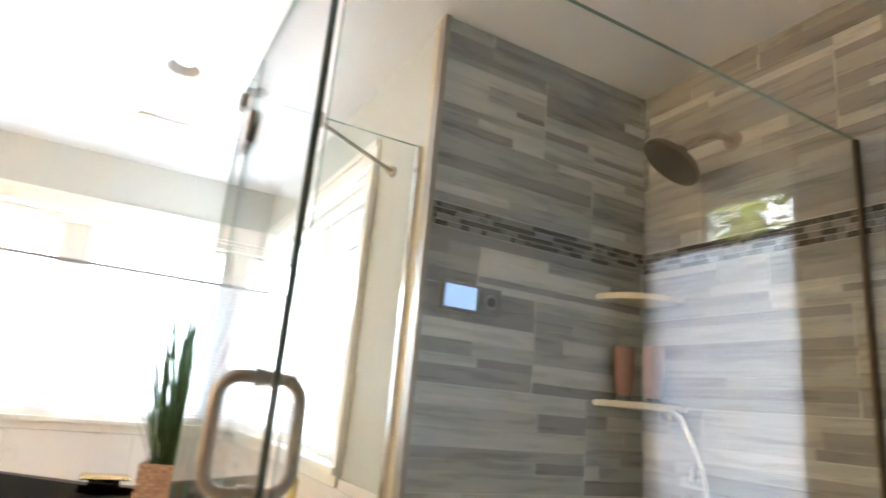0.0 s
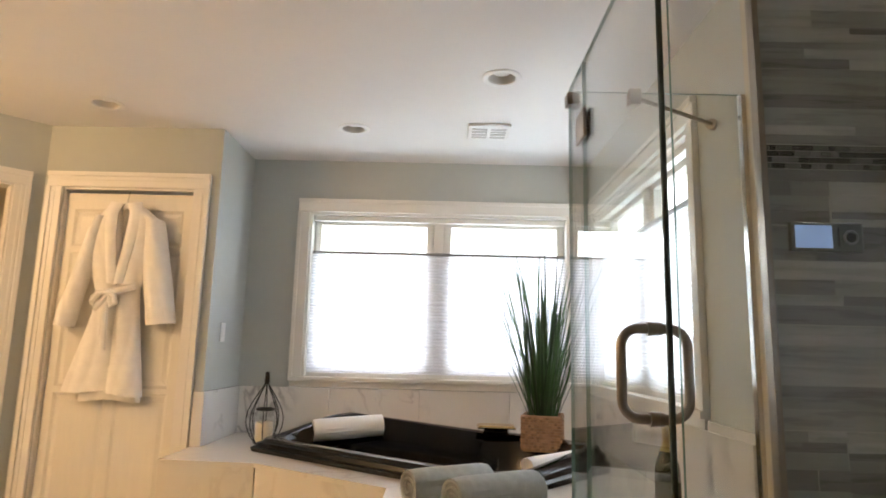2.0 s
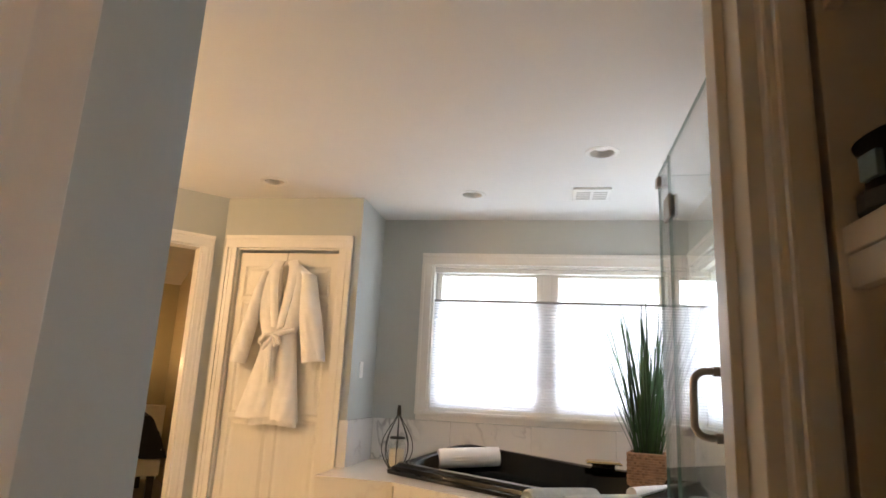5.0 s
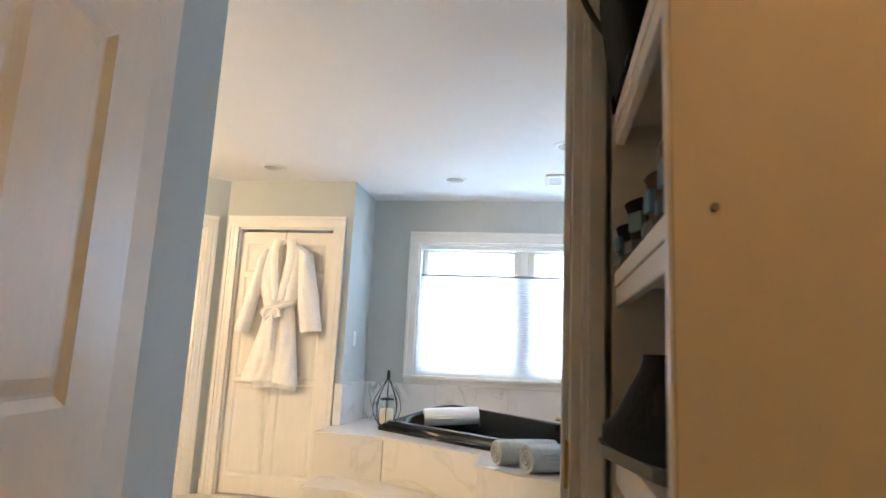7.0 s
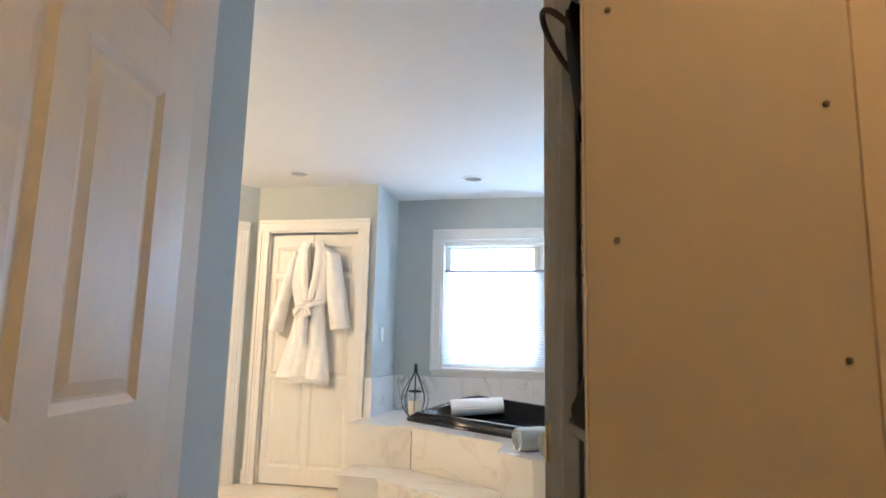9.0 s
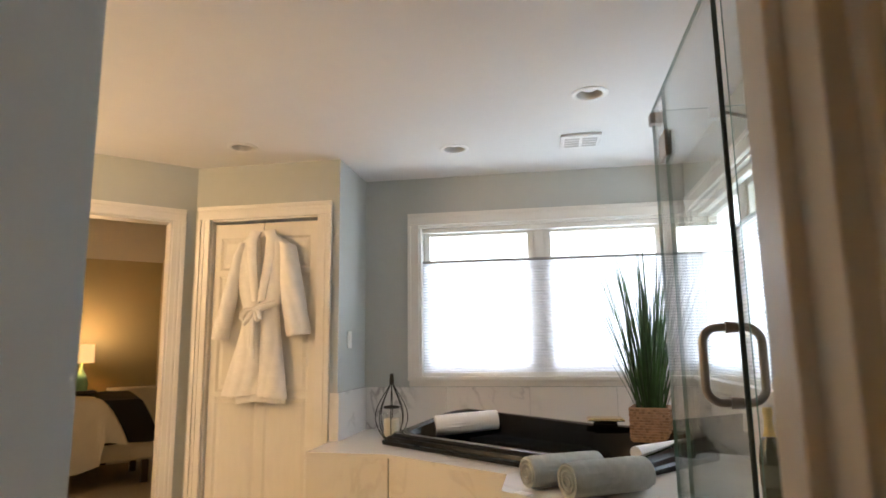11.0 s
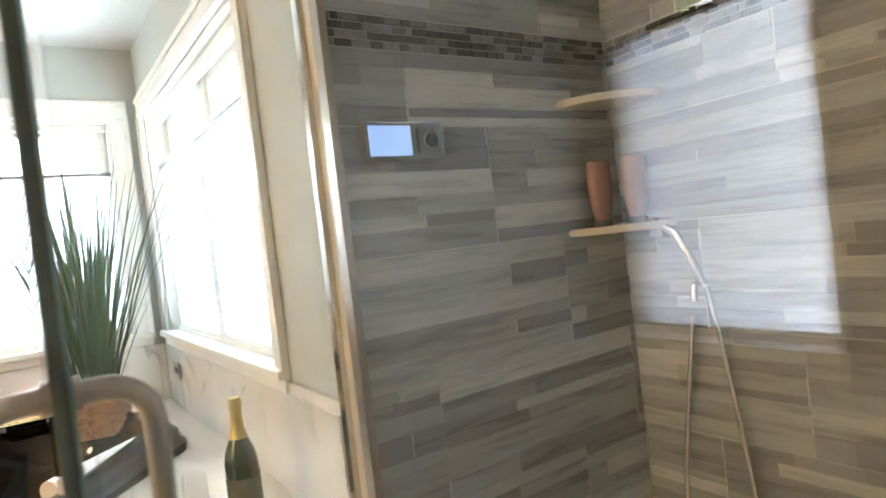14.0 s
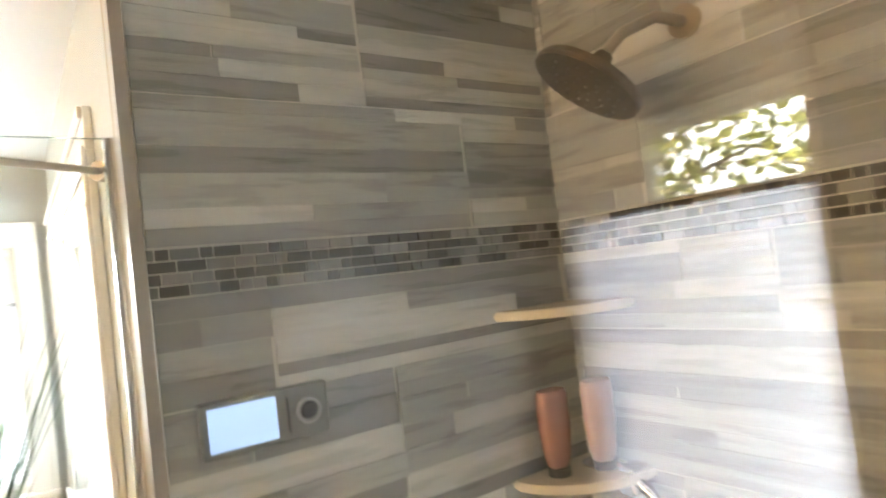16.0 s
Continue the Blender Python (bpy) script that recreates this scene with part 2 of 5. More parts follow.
M_FOIL = material("gold_foil", (0.62, 0.48, 0.18), 0.35, 0.9, vary=0.15, scale=60, bump=0.5, bump_scale=150)
M_PLASTIC = material("white_plastic", (0.80, 0.79, 0.76), 0.4, vary=0.02, scale=8)
M_CANINSIDE = material("grey_reflector", (0.68, 0.65, 0.60), 0.5, 0.0, vary=0.05)
M_GREYPLASTIC = material("silver_plastic", (0.34, 0.34, 0.34), 0.3, 0.5, vary=0.04)
M_HOUSING = material("dark_grey_plastic", (0.15, 0.15, 0.148), 0.32, 0.2, vary=0.04)
M_SCREEN = glow("lit_blue_screen", (0.40, 0.58, 0.95), 0.17)
M_BLACK = material("black_plastic", (0.02, 0.02, 0.022), 0.4, vary=0.1)
M_PINK = material("copper_pink_bottle", (0.36, 0.18, 0.15), 0.25, 0.25, vary=0.1, scale=12)
# pink paled: haze of the glass reflection is put into this colour
M_PINKHAZE = material("hazed_pink_bottle", (0.50, 0.33, 0.30), 0.3, vary=0.06, scale=12)
M_SHELFSTONE = material("cream_stone_shelf", (0.66, 0.60, 0.48), 0.25, vary=0.1, scale=9)
M_MELAMINE = material("cream_melamine", (0.66, 0.58, 0.46), 0.5, vary=0.03, scale=3, bump=0.04)
M_SHELFPAINT = material("white_shelf_paint", (0.80, 0.74, 0.66), 0.5, vary=0.04, scale=6)
M_BLACKLEATHER = material("black_leather", (0.006, 0.0055, 0.006), 0.75, vary=0.25, scale=14, bump=0.4, bump_scale=120, spec=0.12)
M_BROWNSUEDE = material("brown_suede", (0.078, 0.056, 0.032), 0.9, vary=0.2, scale=16, bump=0.5, bump_scale=220)
M_TANSUEDE = material("tan_suede", (0.34, 0.26, 0.17), 0.9, vary=0.18, scale=16, bump=0.5, bump_scale=220)
M_TAG = material("pale_blue_lining", (0.17, 0.28, 0.35), 0.8, vary=0.2, scale=40)
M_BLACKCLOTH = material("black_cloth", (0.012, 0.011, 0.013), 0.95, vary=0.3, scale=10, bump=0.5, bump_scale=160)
M_KNIT = material("cream_ribbed_knit", (0.66, 0.58, 0.44), 0.95, vary=0.1, scale=12, bump=0.8, bump_scale=60, stretch=(1, 1, 6))
M_BEDWALL = material("olive_paint", (0.30, 0.25, 0.135), 0.8, vary=0.03, scale=1.5, bump=0.1)
M_BEDCEIL = material("bedroom_ceiling_paint", (0.60, 0.55, 0.44), 0.85, vary=0.03, scale=1.5)
M_CARPET = material("tan_carpet", (0.40, 0.33, 0.24), 0.95, vary=0.12, scale=40, bump=0.8, bump_scale=300)
M_DUVET = material("ivory_duvet", (0.74, 0.69, 0.58), 0.9, vary=0.05, scale=8, bump=0.3, bump_scale=50)
M_LAMPSHADE = glow("lit_lampshade", (1.0, 0.68, 0.25), 0.5)
M_CERAMIC = material("green_ceramic", (0.16, 0.30, 0.22), 0.2, vary=0.15, scale=18)
M_DARKWOOD = material("dark_stained_wood", (0.035, 0.022, 0.015), 0.35, vary=0.3, scale=6, stretch=(1, 1, 8))
M_BULB = glow("frosted_bulb", (1.0, 0.78, 0.5), 2.0)
M_TREE = material("sunlit_foliage", (0.40, 0.42, 0.09), 0.6, vary=0.25, scale=6, per_island=0.6)
M_BARK = material("bark", (0.14, 0.10, 0.07), 0.9, vary=0.3, scale=8, bump=0.6, bump_scale=40)
M_LAWN = material("grass_ground", (0.07, 0.10, 0.03), 0.95, vary=0.3, scale=3, bump=0.5)

# ---- building helpers ----


def bx(bm, x0, x1, y0, y1, z0, z1, bevel=0.0):
    r = bmesh.ops.create_cube(bm, size=1.0)
    vs = r["verts"]
    for v in vs:
        v.co = Vector(((x0 + x1) / 2 + v.co.x * (x1 - x0), (y0 + y1) / 2 + v.co.y * (y1 - y0), (z0 + z1) / 2 + v.co.z * (z1 - z0)))
    if bevel:
        es = list({e for v in vs for e in v.link_edges})
        bmesh.ops.bevel(bm, geom=es, offset=bevel, segments=2, profile=0.6, affect='EDGES')
    return vs


def prism(bm, outline, z0, z1):
    lo = [bm.verts.new((x, y, z0)) for x, y in outline]
    hi = [bm.verts.new((x, y, z1)) for x, y in outline]
    n = len(outline)
    bm.faces.new(list(reversed(lo)))
    bm.faces.new(hi)
    for i in range(n):
        j = (i + 1) % n
        bm.faces.new((lo[i], lo[j], hi[j], hi[i]))


def lathe(bm, profile, at=(0, 0, 0), seg=24, squash=(1, 1)):
    rings = []
    for r, z in profile:
        if r < 1e-5:
            rings.append([bm.verts.new((at[0], at[1], at[2] + z))])
        else:
            rings.append([bm.verts.new((at[0] + r * squash[0] * math.cos(2 * math.pi * k / seg), at[1] + r * squash[1] * math.sin(2 * math.pi * k / seg), at[2] + z)) for k in range(seg)])
    for a, b in zip(rings, rings[1:]):
        for k in range(seg):
            k2 = (k + 1) % seg
            if len(a) == 1 and len(b) == 1:
                continue
            if len(a) == 1:
                bm.faces.new((a[0], b[k2], b[k]))
            elif len(b) == 1:
                bm.faces.new((a[k], a[k2], b[0]))
            else:
                bm.faces.new((a[k], a[k2], b[k2], b[k]))


def tube(bm, pts, r, seg=10, closed=False, caps=True):
    pts = [Vector(p) for p in pts]
    n = len(pts)
    rs = r if isinstance(r, (list, tuple)) else [r] * n
    rings = []
    up = Vector((0.123, 0.456, 0.881)).normalized()
    for i, p in enumerate(pts):
        a = pts[(i - 1) % n] if closed or i > 0 else p
        b = pts[(i + 1) % n] if closed or i < n - 1 else p
        d = (b - a).normalized()
        u = d.cross(up)
        if u.length < 0.1:
            u = d.cross(Vector((1, 0, 0)))
        u.normalize()
        w = d.cross(u).normalized()
        up = u.cross(d).normalized()
        rings.append([bm.verts.new(p + rs[i] * (math.cos(2 * math.pi * k / seg) * u + math.sin(2 * math.pi * k / seg) * w)) for k in range(seg)])
    for i in range(n if closed else n - 1):
        a, b = rings[i], rings[(i + 1) % n]
        for k in range(seg):
            bm.faces.new((a[k], a[(k + 1) % seg], b[(k + 1) % seg], b[k]))
    if caps and not closed:
        bm.faces.new(list(reversed(rings[0])))
        bm.faces.new(rings[-1])


def sheet(bm, nu, nv, fn, thick=None):
    """A grid of fn(u, v); thick: the offset of its other side, which closes it into a slab."""
    def grid(off):
        return [[bm.verts.new(Vector(fn(i / nu, j / nv)) + off) for j in range(nv + 1)] for i in range(nu + 1)]
    g = grid(Vector((0, 0, 0)))
    for i in range(nu):
        for j in range(nv):
            bm.faces.new((g[i][j], g[i + 1][j], g[i + 1][j + 1], g[i][j + 1]))
    if thick is not None:
        h = grid(Vector(thick))
        for i in range(nu):
            for j in range(nv):
                bm.faces.new((h[i][j], h[i][j + 1], h[i + 1][j + 1], h[i + 1][j]))
        for i in range(nu):
            bm.faces.new((g[i][0], h[i][0], h[i + 1][0], g[i + 1][0]))
            bm.faces.new((g[i][nv], g[i + 1][nv], h[i + 1][nv], h[i][nv]))
        for j in range(nv):
            bm.faces.new((g[0][j], g[0][j + 1], h[0][j + 1], h[0][j]))
            bm.faces.new((g[nu][j], h[nu][j], h[nu][j + 1], g[nu][j + 1]))


def mesh_of(name, bm, mats, smooth=False):
    bmesh.ops.recalc_face_normals(bm, faces=bm.faces)
    me = bpy.data.meshes.new(name)
    bm.to_mesh(me)
    bm.free()
    for m in (mats if isinstance(mats, (list, tuple)) else [mats]):
        me.materials.append(m)
    if smooth:
        for p in me.polygons:
            p.use_smooth = True
        me.set_sharp_from_angle(angle=radians(40))
    return me


def part(name, bm, mats, parent=None, label="", smooth=False):
    ob = new(name, mesh_of(name, bm, mats, smooth))
    if parent is not None:
        ob.parent = parent
    return tagged(ob, label)


def thing(name, label, category, group="", m=None):
    ob = new(name)
    ob.empty_display_size = 0.05
    if m is not None:
        ob.matrix_world = m
    return tagged(ob, label, category, group)


def structure(name, bm, mats, label="", smooth=False):
    return tagged(part(name, bm, mats, None, label, smooth), kind="structure")


B = bmesh.new

# ---- large structure ----
CEIL = 2.44
D0 = Vector((-1.82, 3.875))  # where the angled wall meets the closet wall
DIAG = pose(D0.x, D0.y, 0, 0, 0, 45)  # x along the angled wall, y into the bedroom

bm = B()
bx(bm, -3.2, 2.66, -2.6, 4.62, -0.12, -0.006)
structure("floor_base", bm, M_GROUT)

CANS = ((0.872, 3.075), (0.046, 3.815), (-1.285, 3.50))
bm = B()
es = []
loops = [[(-3.2, -2.6), (2.66, -2.6), (2.66, 4.62), (-0.9, 4.62), (-0.9, 4.05), (-1.76, 4.05), (-3.2, 2.61)]]
loops += [[(x + 0.070 * math.cos(k * math.pi / 14), y + 0.070 * math.sin(k * math.pi / 14)) for k in range(28)] for x, y in CANS]
for lp in loops:
    vs = [bm.verts.new((x, y, CEIL)) for x, y in lp]
    es += [bm.edges.new((vs[k], vs[(k + 1) % len(vs)])) for k in range(len(vs))]
r = bmesh.ops.triangle_fill(bm, edges=es, use_beauty=True)
ex = bmesh.ops.extrude_face_region(bm, geom=[g for g in r["geom"] if isinstance(g, bmesh.types.BMFace)])
for g in ex["geom"]:
    if isinstance(g, bmesh.types.BMVert):
        g.co.z += 0.12
structure("ceiling", bm, M_CEIL)


def wall_with_hole(name, axis, face, back, a0, a1, z1, hole, mat):
    """A wall along x ('x') or y ('y') between face and back, with one opening (b0, b1, c0, c1)."""
    bm = B()
    lo, hi = min(face, back), max(face, back)

    def piece(p0, p1, q0, q1):
        if p1 - p0 < 1e-4 or q1 - q0 < 1e-4:
            return
        if axis == 'x':
            bx(bm, p0, p1, lo, hi, q0, q1)
        else:
            bx(bm, lo, hi, p0, p1, q0, q1)
    if hole is None:
        piece(a0, a1, 0, z1)
    else:
        b0, b1, c0, c1 = hole
        piece(a0, b0, 0, z1)
        piece(b1, a1, 0, z1)
        piece(b0, b1, 0, c0)
        piece(b0, b1, c1, z1)
    return structure(name, bm, mat)


wall_with_hole("wall_north", 'x', 4.48, 4.64, -0.92, 1.78, CEIL, (-0.335, 1.465, 0.935, 2.065), M_WALL)
wall_with_hole("wall_east", 'y', 1.610, 1.77, 2.20, 4.48, CEIL, (2.69, 4.34, 0.935, 2.065), M_WALL)
wall_with_hole("wall_shower_back", 'x', 2.1092, 2.20, 1.605, 2.517, CEIL, None, M_GROUT)
wall_with_hole("wall_side", 'y', 2.5162, 2.68, 0.31, 2.20, CEIL, (0.555, 1.145, 0.90, 2.02), M_GROUT)
wall_with_hole("wall_robe_closet", 'x', 3.875, 4.02, -1.82, -0.755, CEIL, (-1.70, -0.90, 0.0, 2.055), M_WALL)
wall_with_hole("wall_nook", 'y', -0.755, -0.92, 4.02, 4.48, CEIL, None, M_WALL)
wall_with_hole("wall_closet_front", 'x', 0.431, 0.316, -3.1, 2.525, CEIL, (-0.060, 0.790, 0.0, 2.075), M_WALL)
wall_with_hole("wall_partition", 'y', -0.375, -0.505, 0.431, 1.15, CEIL, None, M_WALL)
wall_with_hole("wall_west", 'y', -3.0, -3.12, 0.431, 2.80, CEIL, None, M_WALL)
wall_with_hole("wall_closet_back", 'x', -2.30, -2.42, -1.3, 2.3, CEIL, None, M_WALL)
wall_with_hole("wall_closet_left", 'y', -1.20, -1.32, -2.30, 0.316, CEIL, None, M_WALL)
wall_with_hole("wall_closet_right", 'y', 2.20, 2.32, -2.30, 0.316, CEIL, None, M_WALL)

# angled wall with the bedroom doorway
bm = B()
bx(bm, -1.68, -0.945, 0, 0.13, 0, CEIL)
bx(bm, -0.155, 0.0, 0, 0.13, 0, CEIL)
bx(bm, -0.945, -0.155, 0, 0.13, 2.04, CEIL)
w = structure("wall_angled", bm, M_WALL)
w.matrix_world = DIAG

# back of the robe closet, behind its shut door
bm = B()
bx(bm, -1.75, -0.85, 4.30, 4.36, 0, CEIL)
structure("wall_robe_back", bm, M_WALL)

# bedroom shell, seen through the doorway
bm = B()
bx(bm, -3.4, 1.2, 0.0, 3.6, -0.12, -0.002)
w = structure("floor_bedroom", bm, M_CARPET)
w.matrix_world = DIAG
bm = B()
bx(bm, -3.4, 1.2, 3.05, 3.20, 0, 2.6)
w = structure("wall_bedroom_back", bm, M_BEDWALL)
w.matrix_world = DIAG
bm = B()
bx(bm, 0.36, 0.50, 0.20, 3.05, 0, 2.6)
w = structure("wall_bedroom_right", bm, M_BEDWALL)
w.matrix_world = DIAG
bm = B()
bx(bm, -3.4, -3.25, 0.13, 3.05, 0, 2.6)
w = structure("wall_bedroom_left", bm, M_BEDWALL)
w.matrix_world = DIAG
# roof slab, return and front: unseen, added to stop sky light leaking in
bm = B()
bx(bm, -3.6, 1.4, 0.14, 3.4, 2.62, 2.72)
w = structure("sky_block_roof", bm, M_BEDCEIL)
w.matrix_world = DIAG
bm = B()
bx(bm, 0.02, 0.52, 0.0, 0.21, 0, 2.62)
w = structure("sky_block_return", bm, M_BEDWALL)
w.matrix_world = DIAG
bm = B()
bx(bm, -3.4, -1.68, 0.0, 0.13, 0, 2.62)
w = structure("sky_block_front", bm, M_BEDWALL)
w.matrix_world = DIAG
bm = B()
v = [bm.verts.new(p) for p in ((-3.3, 3.06, 2.14), (0.4, 3.06, 2.14), (0.02, 2.2, 2.43), (-3.3, 2.2, 2.43))]
bm.faces.new(v)
v2 = [bm.verts.new(p) for p in ((-3.3, 2.2, 2.43), (0.02, 2.2, 2.43), (0.4, 2.2, 2.43), (0.4, 0.12, 2.43), (-3.3, 0.12, 2.43))]
bm.faces.new(v2)
v3 = [bm.verts.new(p) for p in ((0.4, 3.06, 2.14), (0.4, 2.2, 2.43), (0.02, 2.2, 2.43))]
bm.faces.new(v3)
bmesh.ops.solidify(bm, geom=bm.faces[:], thickness=-0.08)
w = structure("ceiling_bedroom", bm, M_BEDCEIL)
w.matrix_world = DIAG

# ---- windows ----


def window_unit(name, m, w, z0, z1, shade_top, casing, mullion, label, stile=0.05, sides=(True, True)):
    """Built with x along the wall and y outward; the wall's inner face is y = 0."""
    root = tagged(thing(name, label, "window", m=m), kind="structure")
    c = casing
    # casing: stepped boards
    for nm, x0, x1, za, zb in (("head_casing", -c if sides[0] else 0, w + c if sides[1] else w, z1, z1 + c + 0.012), ("apron", -c * 0.9 if sides[0] else 0, w + c * 0.9 if sides[1] else w, z0 - 0.066, z0 - 0.026)):
        bm = B()
        bx(bm, x0, x1, -0.020, -0.002, za, zb, 0.004)
        if nm == "head_casing":
            bx(bm, x0 + 0.002, x1 - 0.002, -0.030, -0.020, zb - 0.03, zb - 0.002, 0.004)
            bx(bm, x0 + 0.02, x1 - 0.02, -0.026, -0.020, za + 0.002, za + 0.014, 0.002)
        part(nm, bm, M_TRIM, root)
    for k, side in enumerate(sides):
        if side:
            x0 = -c if k == 0 else w
            bm = B()
            bx(bm, x0, x0 + c, -0.019, -0.002, z0 - 0.026, z1, 0.004)
            e = x0 if k == 0 else x0 + c - 0.026
            bx(bm, e, e + 0.026, -0.029, -0.019, z0 - 0.026, z1, 0.004)
            part("side_casing", bm, M_TRIM, root)
    bm = B()
    bx(bm, -c if sides[0] else 0, w + c if sides[1] else w, -0.042, 0.03, z0 - 0.026, z0 + 0.004, 0.006)
    part("window_sill", bm, M_TRIM, root)
    bm = B()
    bx(bm, 0, 0.015, 0.0, 0.16, z0, z1)
    bx(bm, w - 0.015, w, 0.0, 0.16, z0, z1)
    bx(bm, 0.015, w - 0.015, 0.0, 0.16, z1 - 0.015, z1)
    bx(bm, 0.015, w - 0.015, 0.03, 0.16, z0, z0 + 0.015)
    part("jamb_lining", bm, M_TRIM, root)
    n = 2 if mullion else 1
    gap = 0.075
    sw = (w - 0.03 - (gap if n == 2 else 0)) / n
    if n == 2:
        bm = B()
        bx(bm, w / 2 - gap / 2, w / 2 + gap / 2, 0.085, 0.155, z0 + 0.015, z1 - 0.015, 0.004)
        part("mullion", bm, M_TRIM, root)
    for k in range(n):
        a = 0.015 + k * (sw + gap)
        sash = B()
        t = stile
        lft = t if n == 2 else 0.012
        rgt = t if n == 2 else 0.185
        zt = z1 - 0.015
        bx(sash, a, a + lft, 0.095, 0.135, z0 + 0.015, zt, 0.004)
        bx(sash, a + sw - rgt, a + sw, 0.095, 0.135, z0 + 0.015, zt, 0.004)
        bx(sash, a + lft, a + sw - rgt, 0.097, 0.133, zt - 0.055, zt, 0.004)
        bx(sash, a + lft, a + sw - rgt, 0.097, 0.133, z0 + 0.015, z0 + 0.08, 0.004)
        bx(sash, a + 0.012, a + 0.02, 0.085, 0.095, z0 + 0.02, zt - 0.01)
        bx(sash, a + sw - 0.02, a + sw - 0.012, 0.085, 0.095, z0 + 0.02, zt - 0.01)
        so = part("sash", sash, M_TRIM, root)
        bm = B()
        bx(bm, a + lft, a + sw - rgt, 0.112, 0.118, z0 + 0.08, zt - 0.055)
        p = part("pane", bm, M_PANE, so)
        p.visible_shadow = False
    # cellular shade, let down from the top, with folded cells
    bm = B()
    cells = 40
    for side in (0, 1):
        def fn(u, v, side=side):
            ph = v * cells
            bulge = 0.006 * (1 - abs(2 * (ph % 1.0) - 1))
            y = 0.052 - bulge if side == 0 else 0.056 + bulge
            return (0.018 + u * (w - 0.036), y, z0 + 0.03 + v * (shade_top - z0 - 0.05))
        sheet(bm, 2, cells * 2, fn)
    sh = part("cellular_shade", bm, M_SHADE, root, "white pleated cellular window shade")
    bm = B()
    bx(bm, 0.018, w - 0.018, 0.039, 0.069, shade_top - 0.019, shade_top, 0.003)
    part("top_rail", bm, M_GREYPLASTIC, root, "thin grey shade rail")
    bm = B()
    bx(bm, 0.018, w - 0.018, 0.036, 0.072, z0 + 0.012, z0 + 0.030, 0.003)
    part("bottom_rail", bm, M_TRIM, root)
    bm = B()
    bx(bm, 0.018, w - 0.018, 0.034, 0.078, z1 - 0.05, z1 - 0.016, 0.004)
    part("headrail", bm, M_TRIM, root)
    return root


window_unit("window_1", pose(-0.335, 4.48, 0), 1.80, 0.935, 2.065, 1.800, 0.085, True, "white double window with a half-lowered white cellular shade", sides=(True, True))
window_unit("window_2", pose(1.610, 4.34, 0, 0, 0, -90), 1.65, 0.935, 2.065, 1.800, 0.088, True, "white double window beside the tub with a lowered shade", sides=(True, True))
window_unit("window_3", pose(2.525, 1.145, 0, 0, 0, -90), 0.590, 0.90, 2.02, 1.800, 0.03, False, "small white window with a lowered cellular shade", sides=(False, False))

# ---- doors and casings ----


def casing_set(root, x0, x1, z1, width, y, thick=0.02):
    """Moulded casing round an opening, on the face at y, sticking out to -y."""
    for xa in (x0 - width, x1):
        bm = B()
        bx(bm, xa, xa + width, y - thick, y, 0, z1 + 0.0, 0.004)
        outer = xa if xa < x0 else xa + width - 0.028
        bx(bm, outer, outer + 0.028, y - thick - 0.010, y - thick, 0, z1, 0.004)
        bx(bm, xa + width * 0.5 - 0.008, xa + width * 0.5 + 0.008, y - thick - 0.004, y - thick, 0, z1, 0.002)
        part("side_casing", bm, M_TRIM, root)
    bm = B()
    bx(bm, x0 - width, x1 + width, y - thick, y, z1, z1 + width, 0.004)
    bx(bm, x0 - width, x1 + width, y - thick - 0.010, y - thick, z1 + width - 0.028, z1 + width, 0.004)
    bx(bm, x0 - width * 0.5, x1 + width * 0.5, y - thick - 0.004, y - thick, z1 + width * 0.5 - 0.008, z1 + width * 0.5 + 0.008, 0.002)
    part("head_casing", bm, M_TRIM, root)


